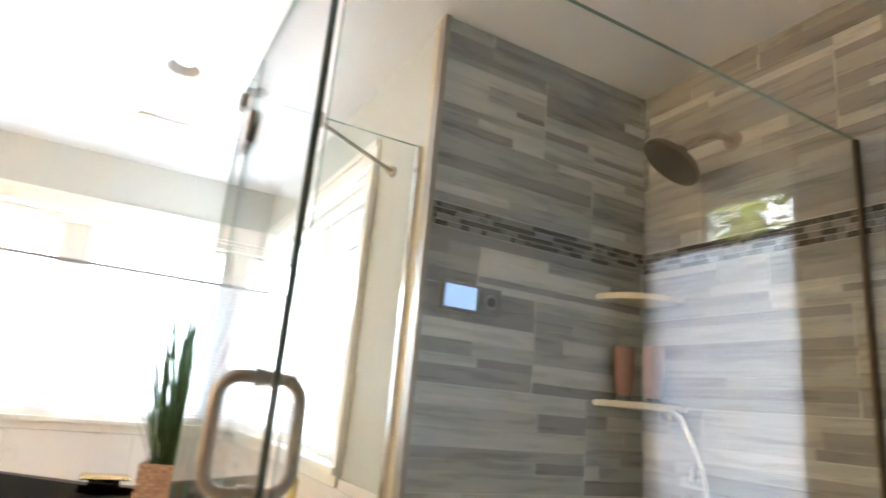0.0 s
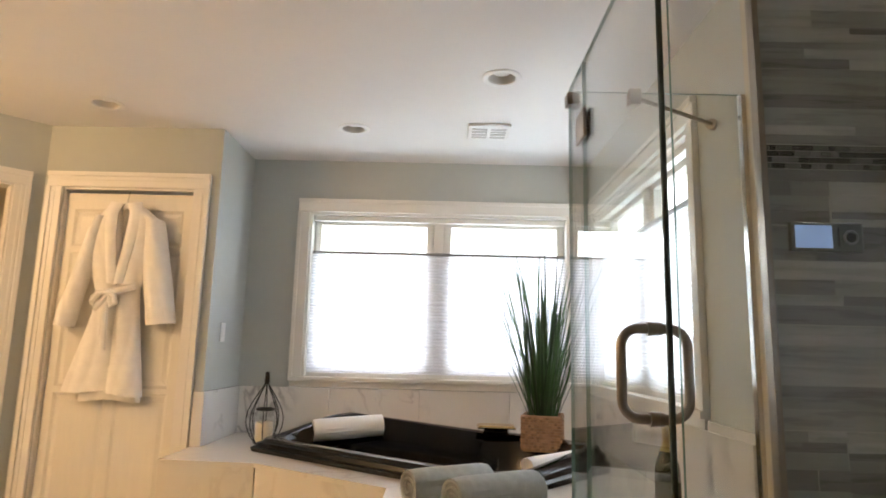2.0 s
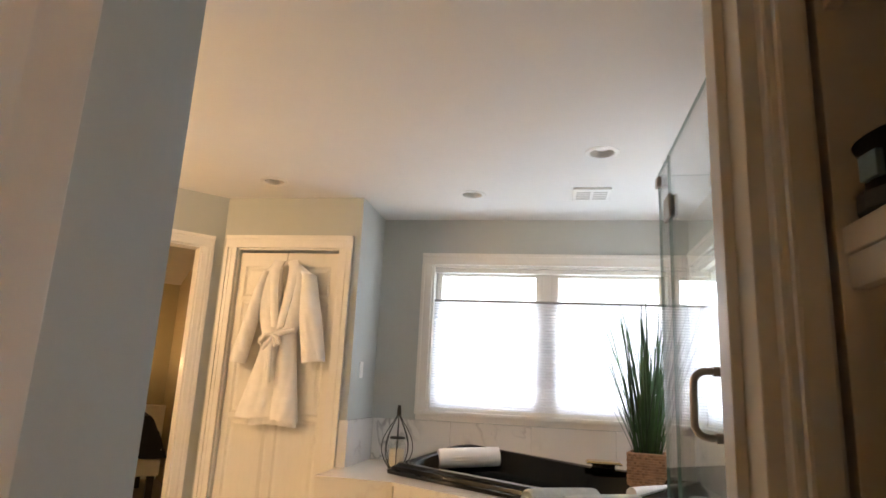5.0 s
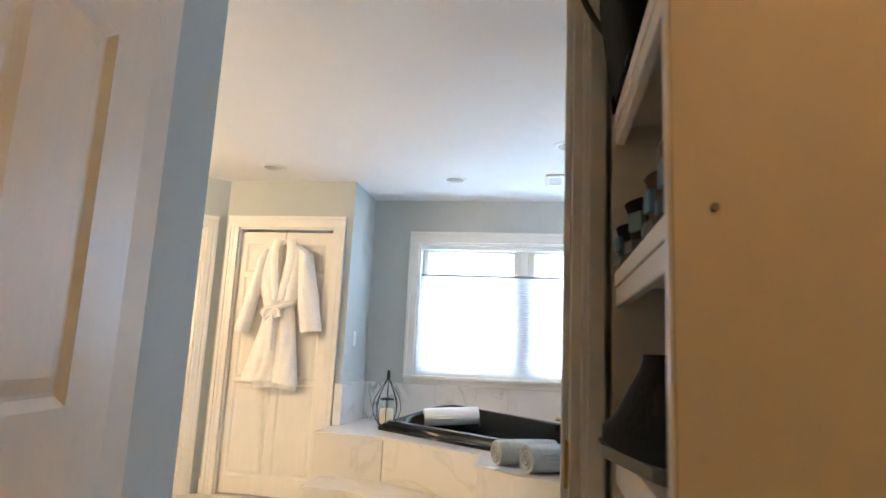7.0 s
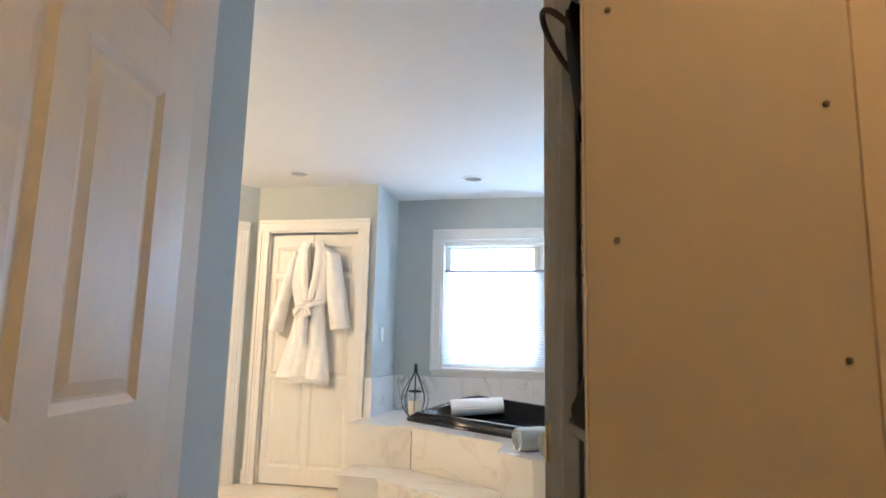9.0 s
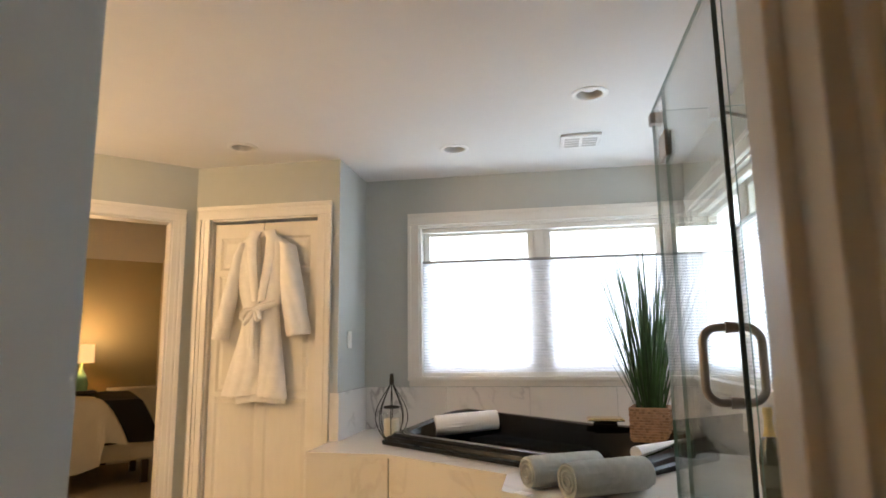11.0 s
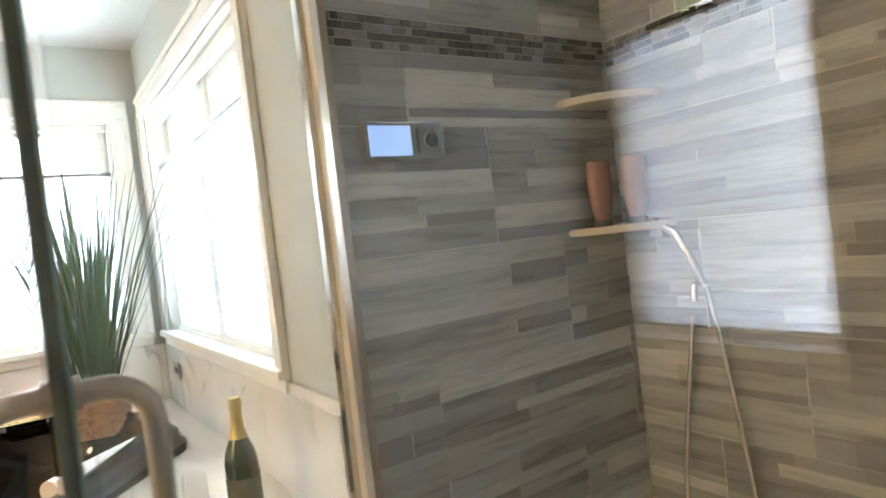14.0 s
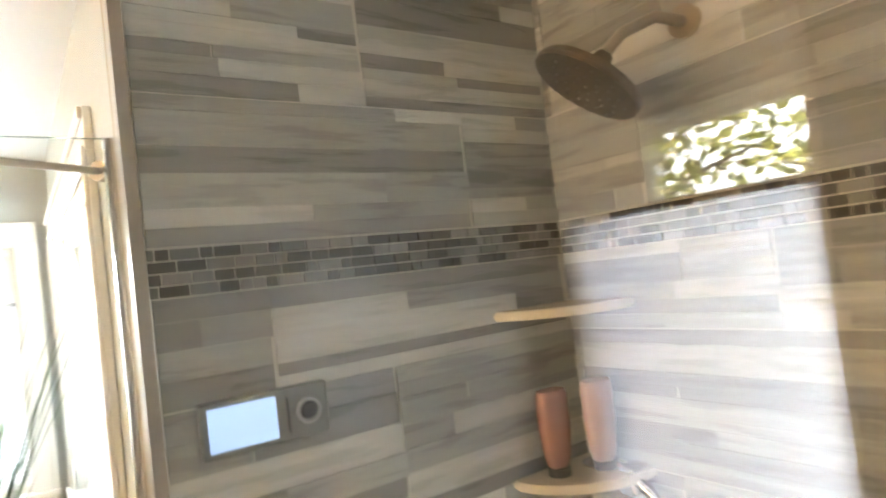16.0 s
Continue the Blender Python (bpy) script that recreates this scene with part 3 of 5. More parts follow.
def panel_door(root, w, h, rows, mat, stile=0.11, mid=0.10, thick=0.035, both=False):
    """Door leaf with x from 0 to w, face at y = 0, thickness to +y; rows: (z0, z1) of the panels."""
    bm = B()
    pw = (w - 2 * stile - mid) / 2
    cols = [(stile, stile + pw), (stile + pw + mid, w - stile)]
    d = 0.009
    bx(bm, 0, w, d, thick - d, 0, h)
    for y0, y1 in ((0, d), (thick - d, thick)):
        bx(bm, 0, stile, y0, y1, 0, h)
        bx(bm, w - stile, w, y0, y1, 0, h)
        bx(bm, cols[0][1], cols[1][0], y0, y1, rows[0][0], rows[-1][1])
        zs = [0] + [z for r in rows for z in r] + [h]
        for k in range(0, len(zs), 2):
            for xa, xb in ((stile, w - stile),):
                if k in (0, len(zs) - 2):
                    bx(bm, xa, xb, y0, y1, zs[k], zs[k + 1])
                else:
                    for ca, cb in cols:
                        bx(bm, ca, cb, y0, y1, zs[k], zs[k + 1])
    leaf = part("leaf", bm, mat, root)
    for ca, cb in cols:
        for za, zb in rows:
            bm = B()
            for y_face, sgn in ((d, -1), (thick - d, 1)):
                m_, s_ = 0.022, 0.006
                o = [(ca + m_, za + m_), (cb - m_, za + m_), (cb - m_, zb - m_), (ca + m_, zb - m_)]
                i_ = [(ca + m_ + 0.022, za + m_ + 0.022), (cb - m_ - 0.022, za + m_ + 0.022), (cb - m_ - 0.022, zb - m_ - 0.022), (ca + m_ + 0.022, zb - m_ - 0.022)]
                vo = [bm.verts.new((x, y_face, z)) for x, z in o]
                vi = [bm.verts.new((x, y_face + sgn * s_, z)) for x, z in i_]
                bm.faces.new(vi)
                for k in range(4):
                    bm.faces.new((vo[k], vo[(k + 1) % 4], vi[(k + 1) % 4], vi[k]))
                # sloped moulding round the recess
                q = [(ca, za), (cb, za), (cb, zb), (ca, zb)]
                m2 = 0.016
                qi = [(ca + m2, za + m2), (cb - m2, za + m2), (cb - m2, zb - m2), (ca + m2, zb - m2)]
                va = [bm.verts.new((x, y_face + sgn * 0.009, z)) for x, z in q]
                vb = [bm.verts.new((x, y_face + sgn * 0.0005, z)) for x, z in qi]
                for k in range(4):
                    bm.faces.new((va[k], va[(k + 1) % 4], vb[(k + 1) % 4], vb[k]))
            part("panel", bm, mat, leaf)
    return leaf


ROWS = [(0.13, 0.832), (0.86, 1.650), (1.685, 1.915)]
d1 = tagged(thing("door_1", "closed white six-panel closet door in a moulded casing", "door", m=pose(-1.684, 3.905, 0.012)), kind="structure")
panel_door(d1, 0.760, 2.012, ROWS, M_DOOR, stile=0.048, mid=0.05)
cs = tagged(thing("trim_robe_door", "white moulded door casing", "trim"), kind="structure")
casing_set(cs, -1.70, -0.90, 2.055, 0.092, 3.872)
bm = B()
bx(bm, -1.70, -1.688, 3.876, 4.02, 0, 2.055)
bx(bm, -0.914, -0.90, 3.876, 4.02, 0, 2.055)
bx(bm, -1.688, -0.914, 3.876, 4.02, 2.043, 2.055)
part("jamb", bm, M_TRIM, cs)

cs = tagged(thing("trim_bedroom_door", "white moulded casing round an open doorway", "trim", m=DIAG), kind="structure")
casing_set(cs, -0.945, -0.155, 2.04, 0.085, -0.003)
bm = B()
bx(bm, -0.955, -0.945 + 0.012, 0.0, 0.13, 0, 2.04)
bx(bm, -0.155 - 0.012, -0.155 + 0.01, 0.0, 0.13, 0, 2.04)
bx(bm, -0.933, -0.167, 0.0, 0.13, 2.03, 2.05)
part("jamb", bm, M_TRIM, cs)

# closet doorway: casing on the closet side and jamb with its stop
cs = tagged(thing("trim_closet_door", "white moulded casing and jamb of the closet doorway", "trim"), kind="structure")
casing_set(cs, -0.060, 0.790, 2.075, 0.036, 0.313)
bm = B()
bx(bm, 0.775, 0.792, 0.310, 0.437, 0, 2.075, 0.002)
bx(bm, 0.764, 0.775, 0.356, 0.391, 0, 2.07, 0.002)
bx(bm, -0.062, -0.045, 0.310, 0.437, 0, 2.075, 0.002)
bx(bm, -0.045, 0.775, 0.310, 0.437, 2.060, 2.076, 0.002)
part("jamb", bm, M_TRIM, cs)
bm = B()
bx(bm, 0.793, 0.850, 0.433, 0.445, 0, 2.075, 0.003)
bx(bm, -0.125, -0.063, 0.433, 0.445, 0, 2.075, 0.003)
part("outer_casing", bm, M_TRIM, cs)
bm = B()
bx(bm, 0.768, 0.7745, 0.327, 0.347, 0.93, 1.00, 0.001)
part("strike_plate", bm, M_GOLD, cs, "small brass strike plate")

# the closet door stands open into the closet
d2 = tagged(thing("door_2", "white six-panel door standing open into the closet", "door", m=pose(-0.008, 0.263, 0.012, 0, 0, -79)), kind="structure")
panel_door(d2, 0.81, 2.045, [(0.20, 0.86), (1.010, 1.595), (1.71, 1.93)], M_DOOR, stile=0.125, mid=0.075)
for z in (0.25, 1.02, 1.80):
    bm = B()
    tube(bm, [(-0.012, 0.004, z), (-0.012, 0.004, z + 0.09)], 0.007, 10)
    part("hinge", bm, M_CHROME, d2, "small metal hinge")

# baseboards
bm = B()
bx(bm, -0.373, -0.359, 0.434, 1.15, 0, 0.11, 0.003)
bx(bm, -0.505, -0.359, 1.151, 1.164, 0, 0.11, 0.003)
bx(bm, -1.816, -1.80, 3.858, 3.872, 0, 0.11, 0.003)
structure("baseboard", bm, M_TRIM)

# ---- tub, deck and tile surround ----
DZ = 0.565
DECK = [(-0.752, 3.872), (-0.79, 3.872), (-0.79, 3.45), (-0.30, 3.42), (0.40, 2.95), (0.40, 2.62), (0.60, 2.44), (1.0, 2.26), (1.0, 2.205), (1.594, 2.205), (1.594, 4.462), (-0.738, 4.462), (-0.738, 3.872)]
TUBC = Vector((0.66, 3.60))
RIM = [(-0.44, 3.765), (-0.10, 4.30), (1.06, 4.30), (1.42, 4.02), (1.46, 3.42), (1.00, 2.905), (0.73, 2.905)]


def inset(poly, d):
    c = sum((Vector(p) for p in poly), Vector((0, 0))) / len(poly)
    out = []
    n = len(poly)
    for i in range(n):
        a, b, e = Vector(poly[i - 1]), Vector(poly[i]), Vector(poly[(i + 1) % n])
        n1 = Vector((-(b - a).y, (b - a).x)).normalized()
        n2 = Vector((-(e - b).y, (e - b).x)).normalized()
        if n1.dot(c - b) < 0:
            n1 = -n1
        if n2.dot(c - b) < 0:
            n2 = -n2
        k = (n1 + n2)
        out.append(tuple(b + k * (d / max(0.4, k.dot(n1)))))
    return out


def rounded(poly, r, steps=5):
    out = []
    n = len(poly)
    for i in range(n):
        a, b, e = Vector(poly[i - 1]), Vector(poly[i]), Vector(poly[(i + 1) % n])
        p, q = b + (a - b).normalized() * r, b + (e - b).normalized() * r
        for k in range(steps + 1):
            t = k / steps
            out.append(tuple((1 - t) ** 2 * p + 2 * t * (1 - t) * b + t * t * q))
    return out


hole = rounded(inset(RIM, 0.10), 0.16)
bm = B()
# deck top as a ring round the tub's hole
outer = [bm.verts.new((x, y, DZ)) for x, y in DECK]
inner = [bm.verts.new((x, y, DZ)) for x, y in hole]
es = [bm.edges.new((outer[i], outer[(i + 1) % len(outer)])) for i in range(len(outer))]
es += [bm.edges.new((inner[i], inner[(i + 1) % len(inner)])) for i in range(len(inner))]
r = bmesh.ops.triangle_fill(bm, edges=es, use_beauty=True)
top_faces = [g for g in r["geom"] if isinstance(g, bmesh.types.BMFace)]
ex = bmesh.ops.extrude_face_region(bm, geom=top_faces)
for g in ex["geom"]:
    if isinstance(g, bmesh.types.BMVert):
        g.co.z -= 0.022
deck = tagged(thing("tub_deck", "cream marble tub deck with an angled front", "tub surround"), kind="structure")
part("deck_top", bm, M_DECK, deck)
FRONT = DECK[2:9]
for a, b in zip(FRONT, FRONT[1:]):
    a, b = Vector(a), Vector(b)
    d = (b - a).normalized()
    nrm = Vector((-d.y, d.x))
    bm = B()
    prism(bm, [tuple(a + nrm * 0.012 + d * 0.001), tuple(b + nrm * 0.012 - d * 0.001), tuple(b + nrm * 0.045 - d * 0.001), tuple(a + nrm * 0.045 + d * 0.001)], 0.0, DZ - 0.022)
    part("front_panel", bm, M_DECK, deck)
bm = B()
bx(bm, -0.785, -0.76, 3.47, 3.845, 0, DZ - 0.022)
part("end_panel", bm, M_DECK, deck)

# step in front
bm = B()
prism(bm, [(-0.70, 3.44), (-0.70, 3.12), (-0.42, 3.10), (0.18, 2.68), (0.395, 2.62), (0.395, 2.945), (-0.30, 3.412)], 0.0, 0.262)
prism(bm, [(-0.72, 3.446), (-0.72, 3.10), (-0.425, 3.08), (0.17, 2.66), (0.397, 2.60), (0.397, 2.945), (-0.30, 3.414)], 0.264, 0.286)
tagged(part("tub_step", bm, M_DECK, None, "cream marble step in front of the tub deck"), category="step")

# tub: rings from the outer rim over the lip and down into the basin
tub = thing("bathtub", "glossy black corner tub sunk in a marble deck", "bathtub")


def lift(x, y):
    """The back and left sides of the rim swell into backrests."""
    s = max(0.0, 1 - ((x - 0.18) / 0.52) ** 2) * max(0.0, min(1.0, (y - 3.75) / 0.45))
    e = max(0.0, 1 - ((x - 1.42) / 0.45) ** 2) * max(0.0, 1 - ((y - 3.35) / 0.5) ** 2)
    return 0.105 * s + 0.05 * e


def ring(d, z, rad, swell):
    return [(x, y, z + swell * lift(x, y)) for x, y in rounded(inset(RIM, d), rad, 7)]


levels = [ring(0.0, DZ + 0.002, 0.05, 0), ring(-0.004, DZ + 0.022, 0.05, 0.3), ring(0.012, DZ + 0.030, 0.06, 0.4), ring(0.018, DZ + 0.048, 0.07, 0.7), ring(0.035, DZ + 0.056, 0.08, 0.8),
          ring(0.042, DZ + 0.070, 0.09, 1), ring(0.075, DZ + 0.074, 0.11, 1), ring(0.10, DZ + 0.066, 0.13, 1), ring(0.125, DZ + 0.02, 0.15, 1), ring(0.16, DZ - 0.10, 0.17, 0.6),
          ring(0.24, DZ - 0.36, 0.2, 0), ring(0.32, DZ - 0.44, 0.2, 0)]
bm = B()
vr = [[bm.verts.new(p) for p in lv] for lv in levels]
for a, b in zip(vr, vr[1:]):
    for k in range(len(a)):
        k2 = (k + 1) % len(a)
        bm.faces.new((a[k], a[k2], b[k2], b[k]))
bm.faces.new(vr[-1])
part("shell", bm, M_TUB, tub, smooth=True)
# brass discs standing in for gold reflections on the tub's inner wall
for x, y, z in ((0.02, 4.12, 0.60), (0.33, 4.17, 0.60), (0.62, 4.17, 0.58)):
    bm = B()
    tube(bm, [(x, y + 0.02, z - 0.06), (x, y - 0.01, z - 0.06)], [0.028, 0.024], 14)
    part("gold_glint", bm, M_GOLD, tub, "round brass disc in place of a gold reflection")

# waterfall spout on the back rim
sp = thing("tub_spout", "brass waterfall spout on a black pedestal", "faucet", m=pose(0.95, 4.19, DZ + 0.05))
bm = B()
bx(bm, -0.075, 0.075, -0.05, 0.05, 0, 0.055, 0.012)
part("pedestal", bm, M_TUB, sp, smooth=True)
bm = B()
bx(bm, -0.115, 0.115, -0.10, 0.05, 0.057, 0.070, 0.005)
bx(bm, -0.105, 0.105, -0.09, 0.04, 0.070, 0.076, 0.003)
part("spout_plate", bm, M_GOLD, sp, "flat polished brass plate")

# marble wainscot tiles round the tub


def wainscot(parent, axis, at, a0, a1, z0, z1, step, outward):
    k = 0
    a = a0
    while a < a1 - 0.01:
        b = min(a + step, a1)
        bm = B()
        if axis == 'x':
            bx(bm, a + 0.001, b - 0.001, min(at, at + outward), max(at, at + outward), z0, z1, 0.0015)
        else:
            bx(bm, min(at, at + outward), max(at, at + outward), a + 0.001, b - 0.001, z0, z1, 0.0015)
        part("tile", bm, M_MARBLE, parent)
        a = b


wsc = tagged(thing("tile_surround", "white veined marble wall tiles above the tub", "wall tile"), kind="structure")
wainscot(wsc, 'x', 4.478, -0.738, 1.592, DZ, 0.866, 0.60, -0.016)
wainscot(wsc, 'y', 1.608, 2.26, 4.46, DZ, 0.868, 0.60, -0.016)
wainscot(wsc, 'y', -0.753, 3.86, 4.46, DZ, 0.868, 0.60, 0.016)
for z0, z1, y0, y1 in ((0.868, 0.903, 2.215, 2.598),):
    bm = B()
    bx(bm, 1.594, 1.608, y0, y1, z0, z1, 0.002)
    part("tile", bm, M_MARBLE, wsc)
bm = B()
bx(bm, -0.800, -0.737, 3.850, 3.871, DZ, 0.868, 0.002)
part("tile", bm, M_MARBLE, wsc)

# ---- shower ----
# marble jamb and metal channel at the end of the east wall
tr = tagged(thing("trim_shower_jamb", "pale marble jamb with a metal glass channel", "trim"), kind="structure")
bm = B()
bx(bm, 1.588, 1.640, 2.142, 2.178, 0.0, CEIL, 0.004)
part("marble_jamb", bm, M_SHELFSTONE, tr)
bm = B()
bx(bm, 1.574, 1.592, 2.178, 2.206, DZ, 1.985, 0.002)
part("glass_channel", bm, M_CHROME, tr)
bm = B()
bx(bm, 1.586, 1.606, 2.098, 2.140, 0.0, CEIL, 0.002)
part("edge_strip", bm, M_NICKEL, tr)

GX, GY0, GY1, GH = 1.02, 1.345, 2.19, 1.985


def glass_pane(parent, name, x0, x1, y0, y1, z0, z1, label=""):
    bm = B()
    bx(bm, x0, x1, y0, y1, z0, z1)
    thin = 'x' if x1 - x0 < y1 - y0 else 'y'
    for f in bm.faces:
        c = f.normal
        f.material_index = 0 if (abs(c.x) > 0.9) == (thin == 'x') and abs(c.z) < 0.5 else 1
    return part(name, bm, [M_GLASS, M_EDGE], parent, label)


enc = thing("shower_enclosure", "frameless clear glass shower enclosure with a hinged door", "shower enclosure")
door = glass_pane(enc, "glass_door", GX - 0.005, GX + 0.005, GY0 + 0.004, 1.972, 0.02, GH)
glass_pane(enc, "hinge_panel", GX - 0.005, GX + 0.005, 1.978, GY1 - 0.006, DZ, GH)
glass_pane(enc, "back_panel", GX + 0.006, 1.575, GY1 - 0.005, GY1 + 0.005, DZ, GH)
glass_pane(enc, "front_panel", GX + 0.012, 2.50, GY0 - 0.013, GY0 - 0.003, 0.02, GH)
bm = B()
bx(bm, GX - 0.008, GX + 0.002, GY0 - 0.005, GY0 + 0.003, 0.02, GH - 0.002, 0.003)
part("door_seal", bm, M_SEAL, enc, "dark metal strip along the door edge")
bm = B()
bx(bm, 2.498, 2.5135, GY0 - 0.014, GY0 - 0.002, 0.0, GH, 0.002)
part("wall_channel", bm, M_DARKNICKEL, enc, "dark metal wall channel")
for z in (1.74, 0.35):
    bm = B()
    bx(bm, GX - 0.016, GX - 0.006, 1.925, 2.025, z, z + 0.085, 0.003)
    bx(bm, GX + 0.006, GX + 0.016, 1.925, 2.025, z, z + 0.085, 0.003)
    part("hinge", bm, M_NICKEL, enc, "square bronze glass hinge")
for x, y in ((GX, GY1),):
    for z in (1.93,):
        bm = B()
        bx(bm, x - 0.014, x + 0.032, y - 0.032, y + 0.012, z, z + 0.04, 0.003)
        part("corner_clip", bm, M_NICKEL, enc)
# back-to-back pull handle
HY = 1.433
for sgn in (-1, 1):
    bm = B()
    pts = []
    zt, zb, out, r = 1.186, 1.022, 0.062, 0.034
    pts.append((GX + sgn * 0.004, HY, zt))
    for k in range(9):
        a = math.pi / 2 * k / 8
        pts.append((GX + sgn * (out - r + r * math.sin(a)), HY, zt - r + r * math.cos(a)))
    for k in range(9):
        a = math.pi / 2 * k / 8
        pts.append((GX + sgn * (out - r + r * math.cos(a)), HY, zb + r - r * math.sin(a)))
    pts.append((GX + sgn * 0.004, HY, zb))
    tube(bm, pts, 0.0095, 14)
    for z in (zt, zb):
        tube(bm, [(GX + sgn * 0.0055, HY, z), (GX + sgn * 0.013, HY, z)], 0.0135, 16)
    part("pull_handle", bm, M_NICKEL, door, "rounded bronze pull handle", smooth=True)
for z in (1.186, 1.022):
    bm = B()
    tube(bm, [(GX - 0.0062, HY, z), (GX + 0.0062, HY, z)], 0.0125, 16)
    part("handle_bolt", bm, M_NICKEL, door, smooth=True)
# brace from the back panel to the east wall
bm = B()
tube(bm, [(1.235, GY1 + 0.006, 1.972), (1.60, 2.452, 1.985)], 0.0075, 12)
tube(bm, [(1.592, 2.446, 1.985), (1.609, 2.459, 1.985)], 0.021, 16)
part("brace_rod", bm, M_NICKEL, enc, smooth=True)
bm = B()
bx(bm, 1.212, 1.252, GY1 - 0.018, GY1 + 0.020, 1.94, 1.995, 0.006)
part("brace_clamp", bm, M_PLASTIC, enc, smooth=True)

# shower floor and curb
bm = B()
bx(bm, 1.03, 2.515, 1.36, 2.10, -0.004, 0.012)
structure("floor_shower", bm, M_GROUT)

# control panel
cp = thing("shower_control", "silver digital shower control with a lit blue screen", "control panel", m=pose(1.655, 2.104, 1.452))
bm = B()
bx(bm, 0, 0.214, -0.020, -0.002, 0, 0.090, 0.004)
part("housing", bm, M_HOUSING, cp, "dark grey housing")
bm = B()
bx(bm, 0.012, 0.122, -0.0225, -0.0195, 0.011, 0.080, 0.001)
part("screen", bm, M_SCREEN, cp, "lit pale blue display")
bm = B()
bx(bm, 0.139, 0.143, -0.0225, -0.0195, 0.016, 0.074)
part("slot", bm, M_BLACK, cp)
bm = B()
ringpts = [(0.178 + 0.020 * math.cos(a * math.pi / 12), -0.021, 0.045 + 0.020 * math.sin(a * math.pi / 12)) for a in range(24)]
tube(bm, ringpts, 0.0032, 8, closed=True)
part("dial_ring", bm, M_GREYPLASTIC, cp, smooth=True)
bm = B()
lathe(bm, [(0.0, 0.0), (0.013, 0.0), (0.014, 0.003), (0.012, 0.006), (0.0, 0.006)], seg=24)
knob = part("dial", bm, M_BLACK, cp, smooth=True)
knob.matrix_parent_inverse = Matrix()
knob.matrix_basis = pose(0.178, -0.019, 0.045, 90)
bm = B()
bx(bm, 0.001, 0.213, -0.0208, -0.0185, 0.0865, 0.0885, 0.0004)
bx(bm, 0.211, 0.2128, -0.0208, -0.0185, 0.002, 0.086, 0.0004)
part("edge_trim", bm, M_CHROME, cp, "bright metal edge")

# corner shelves
for z, r in ((1.583, 0.235), (1.222, 0.235)):
    bm = B()
    out = [(2.514, 2.107)] + [(2.514 - r * math.cos(k * math.pi / 28) , 2.107 - 0.19 * math.sin(k * math.pi / 28)) for k in range(15)]
    prism(bm, out, z, z + 0.020)
    bmesh.ops.bevel(bm, geom=[e for e in bm.edges if abs(e.verts[0].co.z - e.verts[1].co.z) < 1e-5], offset=0.004, segments=2, affect='EDGES')
    tagged(part("corner_shelf", bm, M_SHELFSTONE, None, "cream stone quarter-round corner shelf in the shower"), category="shelf", group="shower shelves")


def toiletry(at, mat, label, h=0.182, r=0.040):
    t = thing("shampoo_bottle", label, "bottle", m=pose(*at))
    bm = B()
    lathe(bm, [(0, 0.018), (r * 0.55, 0.018), (r * 0.72, 0.024), (r * 0.86, 0.05), (r, 0.10), (r, h - 0.012), (r * 0.9, h), (0, h)], seg=22, squash=(1, 0.7))
    part("body", bm, mat, t, smooth=True)
    bm = B()
    lathe(bm, [(0, 0), (r * 0.62, 0), (r * 0.62, 0.018), (0, 0.018)], seg=20)
    part("cap", bm, M_BLACK, t, "black bottom cap", smooth=True)


toiletry((2.364, 2.050, 1.242), M_PINK, "copper pink shampoo bottle standing on its black cap")
toiletry((2.452, 2.000, 1.242), M_PINKHAZE, "pink conditioner bottle with reflection haze in its colour, standing on a corner shelf", 0.19)

# shower head on its arm
sh = thing("overhead_shower", "round brushed nickel shower head on a wall arm", "shower head")
bm = B()
tube(bm, [(2.512, 1.715, 2.120), (2.44, 1.73, 2.125), (2.37, 1.755, 2.095), (2.335, 1.768, 2.060)], 0.011, 12)
part("arm", bm, M_NICKEL, sh, smooth=True)
bm = B()
tube(bm, [(2.5145, 1.715, 2.120), (2.502, 1.715, 2.120)], 0.032, 20)
part("flange", bm, M_NICKEL, sh, smooth=True)
bm = B()
lathe(bm, [(0, 0.075), (0.016, 0.07), (0.022, 0.045), (0.060, 0.032), (0.098, 0.020), (0.104, 0.008), (0.102, 0.0), (0, 0.0)], seg=36)
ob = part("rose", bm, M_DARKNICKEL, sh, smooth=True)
ob.matrix_world = look((2.335, 1.768, 2.060), (2.335 + 0.494, 1.768 - 0.358, 2.060 + 0.794)) @ pose(0, 0, 0, 180) @ pose(0, 0, -0.075)
bm = B()
for k in range(40):
    a, rr = k * 2.39996, 0.090 * math.sqrt((k + 0.5) / 40)
    lathe(bm, [(0.0025, -0.003), (0.0035, 0.001)], at=(rr * math.cos(a), rr * math.sin(a), 0), seg=6)
ob2 = part("nozzles", bm, M_BLACK, ob)

# hand shower with hose
hs = thing("hand_shower", "chrome hand shower in a wall holder with a hanging hose", "hand shower")
bm = B()
bx(bm, 2.455, 2.514, 1.93, 1.975, 1.19, 1.25, 0.008)
part("holder", bm, M_CHROME, hs)
bm = B()
tube(bm, [(2.47, 2.02, 1.252), (2.465, 1.96, 1.240), (2.468, 1.90, 1.203), (2.475, 1.865, 1.135), (2.48, 1.834, 1.06)], [0.012, 0.013, 0.012, 0.011, 0.009], 12)
lathe(bm, [(0, 0), (0.035, 0.004), (0.040, 0.018), (0.02, 0.03), (0, 0.032)], at=(2.47, 2.03, 1.228), seg=22)
part("handset", bm, M_CHROME, hs, smooth=True)
bm = B()
